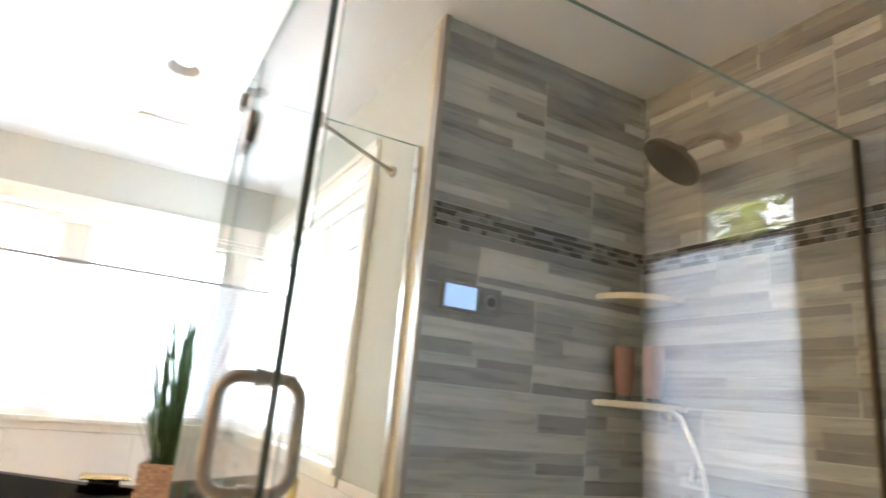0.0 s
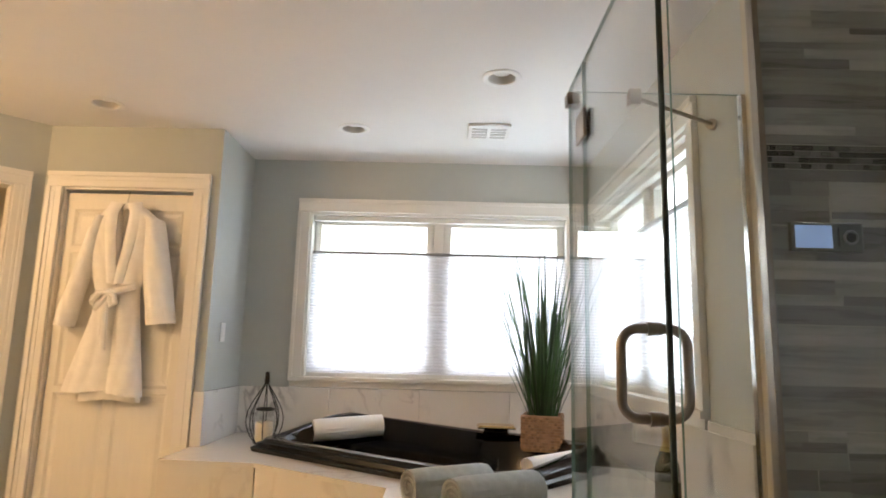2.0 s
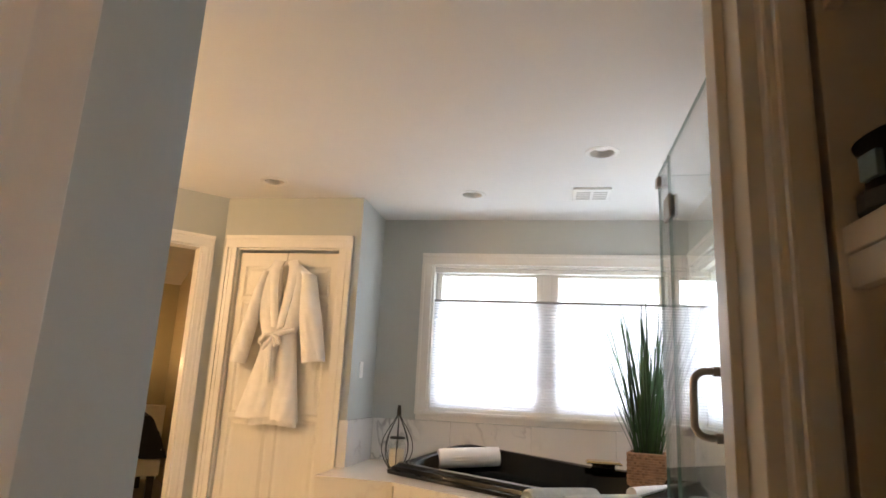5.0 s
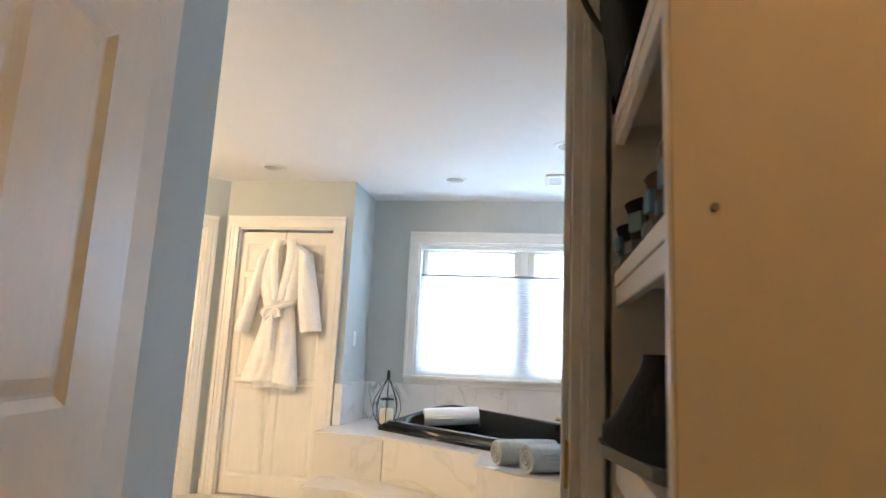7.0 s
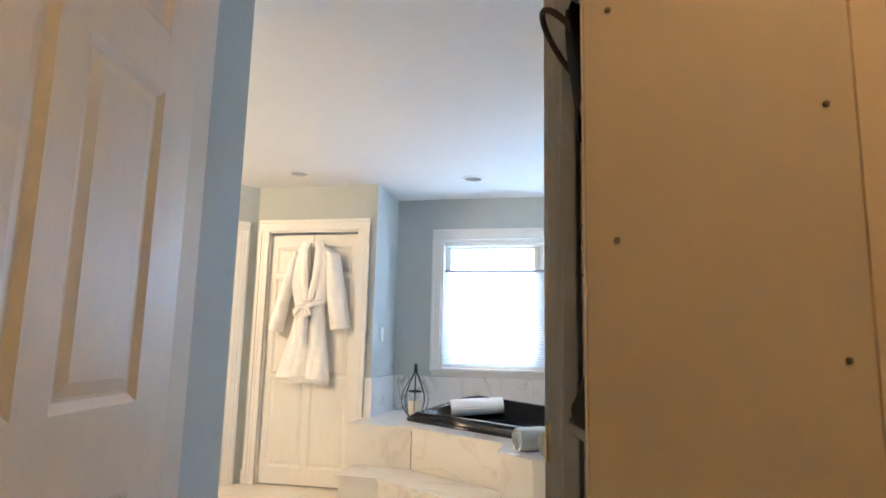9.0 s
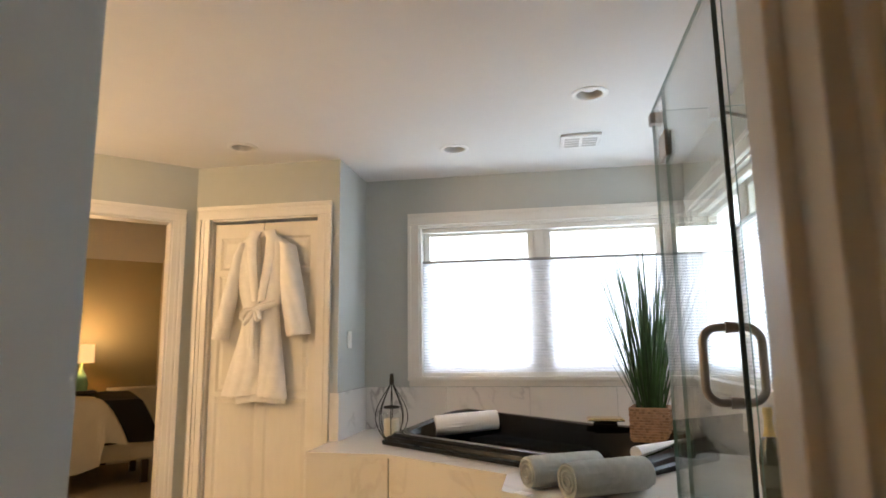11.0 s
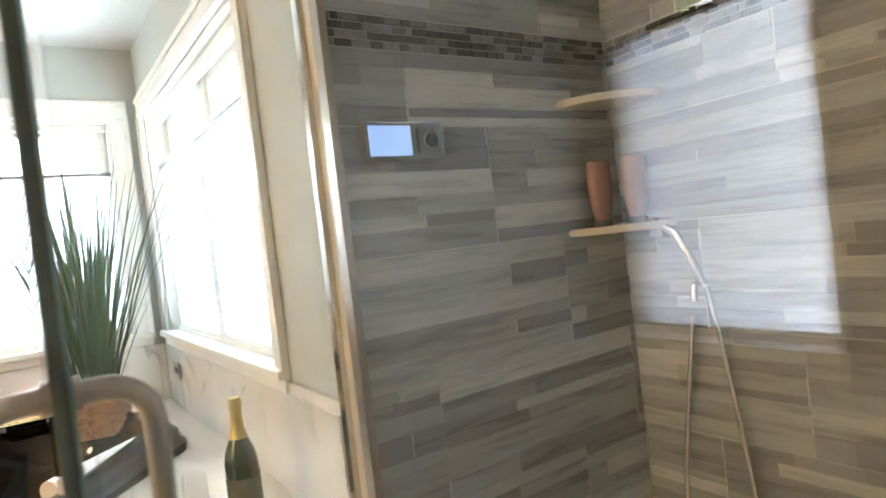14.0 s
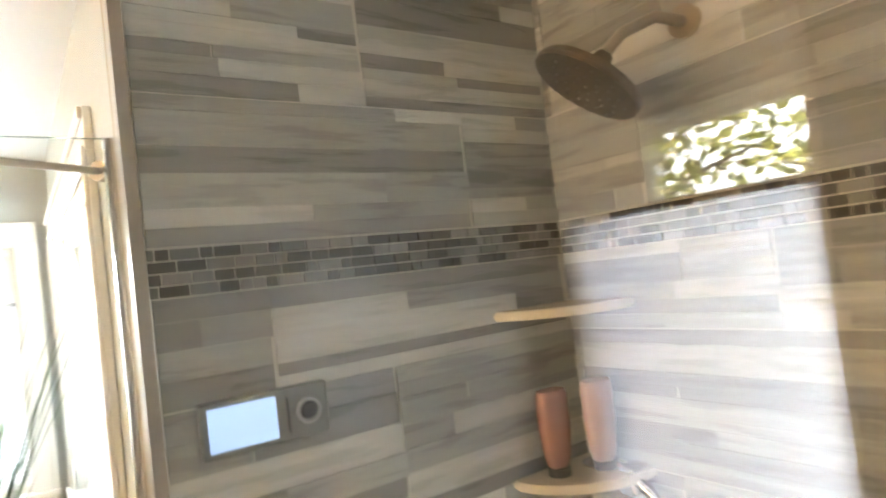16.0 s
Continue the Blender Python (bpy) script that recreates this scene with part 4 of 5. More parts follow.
knots = [Vector(p) for p in ((2.482, 1.832, 1.055), (2.482, 1.800, 0.88), (2.48, 1.753, 0.51), (2.48, 1.745, 0.28), (2.482, 1.80, 0.12), (2.485, 1.925, 0.17), (2.486, 1.962, 0.45), (2.488, 1.877, 1.02))]
pts = []
for i in range(len(knots) - 1):
    p0, p1, p2, p3 = knots[max(0, i - 1)], knots[i], knots[i + 1], knots[min(len(knots) - 1, i + 2)]
    for k in range(8):
        t = k / 8
        pts.append(0.5 * ((2 * p1) + (p2 - p0) * t + (2 * p0 - 5 * p1 + 4 * p2 - p3) * t * t + (3 * p1 - p0 - 3 * p2 + p3) * t ** 3))
tube(bm, pts, 0.0072, 10)
part("hose", bm, M_CHROME, hs, "ribbed metal hose", smooth=True)
bm = B()
tube(bm, [(2.514, 1.876, 1.062), (2.495, 1.876, 1.055), (2.488, 1.877, 1.015)], 0.010, 10)
part("riser", bm, M_CHROME, hs, smooth=True)

# ---- ceiling fittings ----
first = None
for x, y in CANS:
    if first is None:
        c = thing("recessed_light", "unlit round recessed ceiling light with a white trim ring", "ceiling light", "recessed lights", pose(x, y, CEIL))
        bm = B()
        lathe(bm, [(0.066, 0.004), (0.066, -0.004), (0.072, -0.008), (0.088, -0.007), (0.096, -0.003), (0.096, -0.0005), (0.071, -0.0005)], seg=40)
        part("trim_ring", bm, M_PLASTIC, c, smooth=True)
        bm = B()
        lathe(bm, [(0.0665, 0.002), (0.063, 0.022), (0.059, 0.044), (0.055, 0.066), (0, 0.068)], seg=36)
        part("reflector", bm, M_CANINSIDE, c, "dull grey reflector cup", smooth=True)
        bm = B()
        lathe(bm, [(0.028, 0.067), (0.032, 0.052), (0.044, 0.032), (0.044, 0.028), (0.036, 0.023), (0, 0.020)], seg=30)
        part("bulb", bm, M_PLASTIC, c, "unlit frosted reflector bulb", smooth=True)
        first = c
    else:
        copy_thing(first, pose(x, y, CEIL))
fan = thing("exhaust_vent", "white rounded square ceiling exhaust fan grille", "vent", m=pose(0.858, 3.80, CEIL))
bm = B()
bx(bm, -0.125, 0.125, -0.125, 0.125, -0.020, -0.001, 0.009)
part("cover", bm, M_PLASTIC, fan, smooth=True)
for k in range(4):
    for s in (-1, 1):
        bm = B()
        bx(bm, s * 0.055 - 0.045, s * 0.055 + 0.045, -0.085 + k * 0.045, -0.060 + k * 0.045, -0.0225, -0.0195, 0.001)
        part("slot", bm, M_SLOT, fan)

# wall plates
sw = thing("light_switch", "white rocker light switch plate", "switch", m=pose(-0.752, 4.09, 1.21, 0, 0, 90))
bm = B()
bx(bm, -0.037, 0.037, -0.008, -0.001, -0.058, 0.058, 0.002)
part("plate", bm, M_PLASTIC, sw)
bm = B()
bx(bm, -0.016, 0.016, -0.011, -0.008, -0.032, 0.032, 0.001)
part("rocker", bm, M_TRIM, sw)
ol = thing("wall_outlet", "grey metal double outlet plate on the marble", "outlet", m=pose(1.589, 4.17, 0.755, 0, 0, -90))
bm = B()
bx(bm, -0.060, 0.060, -0.007, -0.001, -0.038, 0.038, 0.002)
part("plate", bm, M_GREYPLASTIC, ol)
for k in (-1, 1):
    bm = B()
    bx(bm, k * 0.026 - 0.017, k * 0.026 + 0.017, -0.0095, -0.007, -0.014, 0.014, 0.002)
    part("socket", bm, M_BLACK, ol)

# ---- things on the tub deck ----
# potted grass
pot = thing("potted_grass", "tall green artificial grass in a woven wicker pot", "plant", m=pose(1.22, 4.06, DZ + 0.001, 0, 0, -14))
bm = B()
bx(bm, -0.105, 0.105, -0.105, 0.105, 0, 0.185)
part("liner", bm, M_WICKER, pot)
bm = B()
rows_n, cols_n = 12, 13
for side in range(4):
    rot = Matrix.Rotation(side * math.pi / 2, 4, 'Z')
    for i in range(rows_n):
        for j in range(cols_n):
            u = -0.108 + (j + 0.5) * 0.216 / cols_n
            z = 0.008 + (i + 0.5) * 0.19 / rows_n
            o = 0.006 if (i + j) % 2 else 0.0015
            vs = bx(bm, u - 0.0092, u + 0.0092, -0.114 - o, -0.104, z - 0.0068, z + 0.0068)
            for v in vs:
                v.co = rot @ v.co
tube(bm, [(-0.112, -0.112, 0.197), (0.112, -0.112, 0.197), (0.112, 0.112, 0.197), (-0.112, 0.112, 0.197)], 0.010, 8, closed=True)
ob = part("basket", bm, M_WICKER, pot, "brown woven wicker basket")
rnd = random.Random(7)
bm = B()
for k in range(135):
    a, rr = rnd.uniform(0, 2 * math.pi), 0.085 * math.sqrt(rnd.random())
    x0, y0 = rr * math.cos(a), rr * math.sin(a)
    L = rnd.uniform(0.62, 1.17) if k < 105 else rnd.uniform(0.30, 0.62)
    lean = rnd.uniform(0.03, 0.34) * (0.5 + rr / 0.085)
    la = a + rnd.uniform(-0.7, 0.7)
    wd = rnd.uniform(0.0045, 0.0115)
    curl = rnd.uniform(0.0, 0.10)
    side = Vector((-math.sin(la), math.cos(la), 0))
    prev = None
    n = 7
    for i in range(n + 1):
        t = i / n
        c = Vector((x0 + math.cos(la) * (lean * t + curl * t ** 3) * L, y0 + math.sin(la) * (lean * t + curl * t ** 3) * L, 0.17 + L * (t - 0.10 * lean * t * t)))
        h = wd * (1 - t) ** 0.6 * (0.6 + 0.9 * t if t < 0.4 else 1) + 0.0003
        keel = Vector((math.cos(la), math.sin(la), 0)) * h * 0.5
        cur = [bm.verts.new(c - side * h), bm.verts.new(c - keel), bm.verts.new(c + side * h)]
        if prev:
            bm.faces.new((prev[0], prev[1], cur[1], cur[0]))
            bm.faces.new((prev[1], prev[2], cur[2], cur[1]))
        prev = cur
ob = part("grass_blades", bm, M_LEAF, pot)
ob["kind"] = "stuff"

# wire lantern with a candle in a jar
la = thing("wire_lantern", "teardrop dark wire lantern holding an ivory candle in a glass jar", "lantern", m=pose(-0.425, 4.00, DZ + 0.001))


for k in range(8):
    bm = B()
    a = 2 * math.pi * k / 8 + 0.2
    pts = []
    for i in range(19):
        t = i / 18
        r = 0.112 * (math.sin(math.pi * (0.16 + 0.84 * t)) ** 1.15) * (1 - 0.28 * t) + 0.006
        pts.append((r * math.cos(a), r * math.sin(a), 0.012 + 0.345 * t))
    tube(bm, pts, 0.0032, 6)
    part("wire_rib", bm, M_WIRE, la, smooth=True)
bm = B()
tube(bm, [(0.052 * math.cos(k * math.pi / 10), 0.052 * math.sin(k * math.pi / 10), 0.010) for k in range(20)], 0.006, 8, closed=True)
lathe(bm, [(0, 0.002), (0.05, 0.002), (0.05, 0.010), (0, 0.010)], seg=20)
part("base", bm, M_WIRE, la)
bm = B()
lathe(bm, [(0.008, 0.345), (0.016, 0.355), (0.014, 0.385), (0.011, 0.415), (0, 0.418)], seg=14)
part("neck", bm, M_WIRE, la, smooth=True)
bm = B()
lathe(bm, [(0.046, 0.012), (0.060, 0.020), (0.060, 0.150), (0.046, 0.175), (0.044, 0.195)], seg=26)
part("jar", bm, M_CLEAR, la, smooth=True)
bm = B()
tube(bm, [(0.047 * math.cos(k * math.pi / 12), 0.047 * math.sin(k * math.pi / 12), 0.200) for k in range(24)], 0.007, 8, closed=True)
part("jar_rim", bm, M_WIRE, la, smooth=True)
bm = B()
lathe(bm, [(0, 0.014), (0.048, 0.014), (0.050, 0.02), (0.050, 0.122), (0.046, 0.128), (0.02, 0.122), (0, 0.120)], seg=26)
cd = part("candle", bm, M_WAX, la, "ivory pillar candle", smooth=True)
bm = B()
tube(bm, [(0, 0, 0.119), (0.002, 0, 0.136)], 0.0015, 6)
part("wick", bm, M_BLACK, cd)


def roll(name, p, q, r, mat, label, category, ends=True, turns=2.6, group=""):
    """A rolled cloth or cushion lying between p and q, with a spiral at its ends."""
    p, q = Vector(p), Vector(q)
    d = (q - p)
    L = d.length
    t = thing(name, label, category, group)
    t.matrix_world = Matrix.Translation(p) @ d.to_track_quat('X', 'Z').to_matrix().to_4x4()
    bm = B()
    prof = []
    n = 40
    for i in range(9):
        u = i / 8
        rr = r * (1 - 0.06 * abs(2 * u - 1) ** 4)
        prof.append((u * L, rr))
    rings = []
    for x, rr in prof:
        rings.append([bm.verts.new((x, rr * math.cos(2 * math.pi * k / n) * (1 + 0.03 * math.sin(3 * k + 9 * x)), rr * 0.95 * math.sin(2 * math.pi * k / n) * (1 + 0.02 * math.sin(5 * k + 14 * x)))) for k in range(n)])
    for a, b in zip(rings, rings[1:]):
        for k in range(n):
            bm.faces.new((a[k], a[(k + 1) % n], b[(k + 1) % n], b[k]))
    for rg, off in ((rings[0], 0.012), (rings[-1], -0.012)):
        c = bm.verts.new((rg[0].co.x + off, 0, 0))
        for k in range(n):
            bm.faces.new((rg[k], rg[(k + 1) % n], c))
    part("body", bm, mat, t, smooth=True)
    if ends:
        for x in (-0.001, L + 0.001):
            bm = B()
            pts = []
            for k in range(46):
                f = k / 45
                a = turns * 2 * math.pi * f
                rr = r * (0.12 + 0.80 * f)
                pts.append((x, rr * math.cos(a), rr * 0.95 * math.sin(a)))
            tube(bm, pts, r * 0.085, 6)
            part("rolled_edge", bm, mat, t, smooth=True)
    return t


roll("rolled_towel", (0.505, 2.650, DZ + 0.068), (0.80, 2.835, DZ + 0.068), 0.068, M_TOWEL, "rolled grey-green bath towel on the tub deck", "towel", group="rolled towels")
roll("rolled_towel", (0.665, 2.485, DZ + 0.071), (0.975, 2.685, DZ + 0.071), 0.072, M_TOWEL, "rolled grey-green bath towel on the tub deck", "towel", group="rolled towels")
roll("bath_pillow", (-0.135, 4.000, DZ + 0.085), (0.255, 4.130, DZ + 0.112), 0.068, M_PILLOW, "white cylindrical bath pillow on the tub rim", "bath pillow", ends=False, group="bath pillows")
roll("bath_pillow", (1.0, 3.10, DZ + 0.078), (1.345, 3.42, DZ + 0.078), 0.036, M_PILLOW, "white cylindrical bath pillow on the tub rim", "bath pillow", ends=False, group="bath pillows")

bm = B()
bx(bm, -0.032, 0.032, -0.022, 0.022, 0.0, 0.004, 0.001)
card = tagged(part("folded_card", bm, M_PLASTIC, None, "small white folded card beside the rolled towels"), category="card")
card.matrix_world = pose(0.492, 2.566, DZ + 0.001, 0, 0, -42)

# champagne bottle and glasses by the back glass
cb = thing("champagne_bottle", "dark green champagne bottle with gold foil neck", "bottle", m=pose(1.428, 2.555, DZ + 0.001))
bm = B()
lathe(bm, [(0, 0.004), (0.038, 0.0), (0.044, 0.006), (0.044, 0.165), (0.040, 0.195), (0.024, 0.235), (0.016, 0.262)], seg=28)
part("body", bm, M_BOTTLE, cb, smooth=True)
bm = B()
lathe(bm, [(0.0248, 0.235), (0.0168, 0.262), (0.0155, 0.310), (0.0185, 0.318), (0.0185, 0.332), (0.015, 0.342), (0, 0.344)], seg=24)
part("foil", bm, M_FOIL, cb, "wrinkled gold foil", smooth=True)
bm = B()
lathe(bm, [(0.0446, 0.055), (0.0446, 0.135)], seg=28)
part("label", bm, M_LABEL, cb, "dull olive paper label")
fl = thing("champagne_glass", "clear stemmed champagne glass on the tub deck", "glass", "champagne glasses", pose(1.185, 2.50, DZ + 0.001))
bm = B()
lathe(bm, [(0.033, 0.0), (0.033, 0.003), (0.006, 0.008), (0.004, 0.02), (0.004, 0.085), (0.012, 0.098), (0.026, 0.125), (0.029, 0.17), (0.025, 0.215)], seg=24)
part("bowl", bm, M_CLEAR, fl, smooth=True)
copy_thing(fl, pose(1.285, 2.44, DZ + 0.001))

# ---- robe on the closet door ----
rb = thing("bathrobe", "white terry bathrobe with a tied belt on a hanger", "bathrobe", m=pose(-1.262, 3.864, 0))
# x across, y towards the room is negative
rw = noise


def fold(x, z, amp=0.010):
    return amp * math.sin(34 * x + 3 * math.sin(4 * z)) + 0.006 * rw.noise(Vector((x * 9, z * 5, 0.3)))


def cloth_slab(name, left, right, z0, z1, depth, label="", nu=22, nv=34, amp=0.010, mat=None):
    """A hanging piece between two edge curves left(t), right(t), t from top to bottom, swelling out by depth."""
    bm = B()

    def fn(u, v):
        z = z1 + (z0 - z1) * v
        xa, xb = left(v), right(v)
        x = xa + (xb - xa) * u
        y = -0.012 - depth * (math.sin(math.pi * u) ** 0.55) - abs(fold(x, z, amp)) * (0.3 + 0.7 * v)
        if u in (0.0, 1.0):
            y = -0.012
        return (x, y, z + 0.008 * math.sin(17 * x + 2) * v)
    sheet(bm, nu, nv, fn, (0, 0.007, 0))
    return part(name, bm, mat or M_WHITECLOTH, rb, label, smooth=True)


def lerp(pts):
    def g(t):
        for (a, va), (b, vb) in zip(pts, pts[1:]):
            if t <= b:
                return va + (vb - va) * (t - a) / (b - a)
        return pts[-1][1]
    return g


def edge(z0, z1, *pts):
    """An edge curve through (height, x) pairs, from the top z1 to the bottom z0."""
    return lerp([((z1 - z) / (z1 - z0), x) for z, x in pts])


cloth_slab("front", edge(0.855, 1.93, (1.93, -0.13), (1.88, -0.19), (1.78, -0.235), (1.545, -0.195), (1.40, -0.150), (1.30, -0.165), (0.855, -0.300)),
           edge(0.855, 1.93, (1.93, -0.06), (1.48, -0.02), (1.40, -0.01), (0.855, -0.018)), 0.855, 1.93, 0.042)
cloth_slab("front", edge(0.838, 1.93, (1.93, 0.02), (1.48, -0.035), (1.40, -0.03), (0.838, -0.030)),
           edge(0.838, 1.93, (1.93, 0.075), (1.86, 0.17), (1.50, 0.118), (1.44, 0.095), (1.30, 0.108), (0.838, 0.168)), 0.838, 1.93, 0.052)
cloth_slab("back_hem", lerp([(0, -0.20), (1, -0.193)]), lerp([(0, 0.15), (1, 0.158)]), 0.805, 1.0, 0.018, nv=8)
cloth_slab("sleeve", edge(1.225, 1.87, (1.87, -0.20), (1.78, -0.243), (1.55, -0.300), (1.25, -0.378), (1.225, -0.378)),
           edge(1.225, 1.87, (1.87, -0.13), (1.70, -0.165), (1.545, -0.200), (1.225, -0.262)), 1.225, 1.87, 0.060, nu=14)
cloth_slab("sleeve", edge(1.25, 1.87, (1.87, 0.15), (1.85, 0.206), (1.57, 0.265), (1.27, 0.322), (1.25, 0.322)),
           edge(1.25, 1.87, (1.87, 0.09), (1.60, 0.105), (1.48, 0.112), (1.25, 0.158)), 1.25, 1.87, 0.066, nu=14)
for nm, a0, a1, b0, b1, zc in (("cuff", -0.366, -0.380, -0.246, -0.264, 1.218), ("cuff", 0.140, 0.155, 0.310, 0.325, 1.242)):
    cloth_slab(nm, lerp([(0, a0), (1, a1)]), lerp([(0, b0), (1, b1)]), zc, zc + 0.075, 0.074, nu=12, nv=6, amp=0.002)
for sx in (-1, 1):
    bm = B()
    pts = [(-0.020 + sx * 0.030, -0.05, 1.945), (-0.020 + sx * 0.052, -0.062, 1.89), (-0.020 + sx * 0.046, -0.070, 1.76), (-0.022 + sx * 0.024, -0.074, 1.60), (-0.025 + sx * 0.004, -0.074, 1.46)]

    def fn(u, v, pts=pts, sx=sx):
        t = v * (len(pts) - 1)
        k = min(int(t), len(pts) - 2)
        c = Vector(pts[k]).lerp(Vector(pts[k + 1]), t - k)
        wdt = 0.080 * (1 - 0.30 * v)
        return (c.x + sx * (u - 0.25) * wdt, c.y - 0.012 * math.sin(math.pi * u), c.z + 0.012 * u)
    sheet(bm, 8, 22, fn, (0, 0.012, 0))
    part("collar", bm, M_WHITECLOTH, rb, "thick shawl collar", smooth=True)
bm = B()
tube(bm, [(-0.150, -0.050, 1.385), (-0.09, -0.080, 1.395), (-0.034, -0.092, 1.412), (0.03, -0.088, 1.435), (0.095, -0.055, 1.458)], [0.019, 0.023, 0.025, 0.023, 0.019], 10)
tube(bm, [(-0.034, -0.105, 1.415), (-0.085, -0.118, 1.41), (-0.12, -0.110, 1.36), (-0.10, -0.108, 1.325), (-0.055, -0.110, 1.37), (-0.034, -0.105, 1.41)], [0.013, 0.017, 0.019, 0.019, 0.016, 0.013], 8)
tube(bm, [(-0.034, -0.105, 1.415), (0.0, -0.112, 1.40), (0.012, -0.108, 1.35), (-0.012, -0.108, 1.335), (-0.03, -0.105, 1.40)], [0.012, 0.015, 0.016, 0.015, 0.012], 8)
lathe(bm, [(0, -0.024), (0.020, -0.016), (0.026, 0), (0.020, 0.016), (0, 0.024)], at=(-0.034, -0.097, 1.41), seg=14)
for dx, zb in ((-0.062, 1.17), (-0.040, 1.09)):
    tube(bm, [(-0.034, -0.098, 1.40), (-0.03 + dx * 0.4, -0.102, 1.32), (dx, -0.095, zb)], [0.013, 0.016, 0.018], 8)
part("belt", bm, M_WHITECLOTH, rb, "tied terry belt", smooth=True)
hg = thing("clothes_hanger", "white hanger hooked over the closet door", "hanger", m=pose(-1.284, 3.864, 0))
bm = B()
tube(bm, [(-0.17, -0.030, 1.83), (-0.06, -0.032, 1.925), (0, -0.032, 1.945), (0.06, -0.032, 1.925), (0.17, -0.030, 1.83)], 0.007, 8)
bx(bm, -0.022, 0.022, -0.040, -0.026, 1.915, 1.955, 0.004)
part("bar", bm, M_PLASTIC, hg, smooth=True)
bm = B()
tube(bm, [(0, -0.032, 1.95), (0.004, -0.030, 1.985), (0.0, -0.014, 2.02), (-0.004, -0.004, 2.03)], 0.003, 6)
part("hook", bm, M_CHROME, hg, smooth=True)

# ---- closet ----
sn = thing("shelf_unit", "cream closet shelf unit with a screwed side panel", "shelves")
X0, X1, Y0, Y1 = 0.834, 1.108, -0.163, 0.306
bm = B()
bx(bm, X0, X1, Y0, Y0 + 0.019, 0.0, 2.40, 0.0012)
pn = part("side_panel", bm, M_MELAMINE, sn)
bm = B()
bx(bm, X0 - 0.003, X0 - 0.0005, Y0 + 0.001, Y0 + 0.018, 0.0, 2.40)
part("edge_band", bm, M_SHELFPAINT, sn, "pale edge banding")
bm = B()
bx(bm, X0, X1, Y1 - 0.019, Y1, 0.0, 2.40, 0.001)
part("far_panel", bm, M_SHELFPAINT, sn)
bm = B()
bx(bm, X1 - 0.012, X1, Y0 + 0.02, Y1 - 0.02, 0.0, 2.40)
part("back_panel", bm, M_SHELFPAINT, sn)
for z in (0.215, 0.470, 0.725, 0.980, 1.235, 1.490, 1.760):
    bm = B()
    bx(bm, X0 + 0.004, X1 - 0.013, Y0 + 0.0195, Y1 - 0.0195, z, z + 0.023, 0.002)
    part("shelf", bm, M_SHELFPAINT, sn)
    bm = B()
    bx(bm, X0 + 0.006, X0 + 0.020, Y0 + 0.0195, Y1 - 0.0195, z - 0.029, z - 0.0005, 0.003)
    part("shelf_lip", bm, M_SHELFPAINT, sn)
for x, z in ((0.862, 1.520), (0.867, 1.251), (1.081, 1.393), (1.084, 1.128), (0.867, 0.96), (1.084, 0.82), (0.862, 1.80), (1.081, 1.69)):
    bm = B()
    lathe(bm, [(0.0036, 0.0), (0.0036, 0.0008), (0.0028, 0.0015), (0.0013, 0.0016), (0.0011, 0.0008), (0, 0.0008)], seg=14)
    ob = part("screw", bm, M_NICKEL, pn, "small screw head")
    ob.matrix_world = pose(x, Y0 - 0.0002, z, 90)

# post and hanging bay beside the shelves
hb = thing("hanging_bay", "cream closet hanging bay with a rod and base board", "wardrobe bay")
bm = B()
bx(bm, 1.110, 1.1335, -0.085, 0.290, 0.0, 2.40, 0.001)
part("divider", bm, M_MELAMINE, hb)
bm = B()
bx(bm, 1.134, 1.171, -0.107, -0.089, 0.0, 2.40, 0.001)
part("post", bm, M_MELAMINE, hb)
bm = B()
bx(bm, 1.160, 2.15, -0.142, 0.295, 1.010, 1.032, 0.002)
part("base_board", bm, M_MELAMINE, hb)
bm = B()
bx(bm, 1.172, 2.15, -0.133, -0.115, 0.0, 1.008, 0.002)
part("base_rail", bm, M_MELAMINE, hb)
# board coloured black for the shade deep behind the coats
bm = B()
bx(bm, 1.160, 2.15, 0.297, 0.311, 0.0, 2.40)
part("shade_backing", bm, M_BLACKCLOTH, hb)
bm = B()
tube(bm, [(1.160, 0.07, 1.92), (2.15, 0.07, 1.92)], 0.014, 14)
part("rod", bm, M_CHROME, hb, smooth=True)


def garment(x, mat, label, zb, depth=0.135, seed=1):
    g = thing("hanging_coat", label, "coat", "hanging clothes", pose(x, 0.07, -0.10))
    bm = B()

    def fn(u, v, seed=seed):
        z = 1.97 + (zb - 1.97) * v
        w_ = depth * (0.35 + 0.65 * min(1, v * 4)) * (1 + 0.06 * v)
        a = 2 * math.pi * u
        th = 0.032 + 0.008 * math.sin(5 * v + seed)
        return (th * math.sin(a) + 0.008 * math.sin(9 * v + seed), w_ * math.cos(a) + 0.012 * math.sin(26 * u + 7 * v + seed), z)
    sheet(bm, 28, 24, fn)
    part("body", bm, mat, g, smooth=True)
    bm = B()
    tube(bm, [(0, 0, 1.96), (0, 0, 2.0), (0.0, 0.016, 2.024), (0, 0, 2.04), (0, -0.014, 2.03)], 0.0028, 6)
    part("hanger_hook", bm, M_CHROME, g, smooth=True)
    return g


for k in range(10):
    garment(1.29 + k * 0.082, M_BLACKCLOTH, "black long coat hanging on the closet rod", 1.165, seed=k)
g = garment(1.225, M_KNIT, "cream ribbed cardigan hanging on the closet rod", 1.30, 0.06, 4)
bm = B()


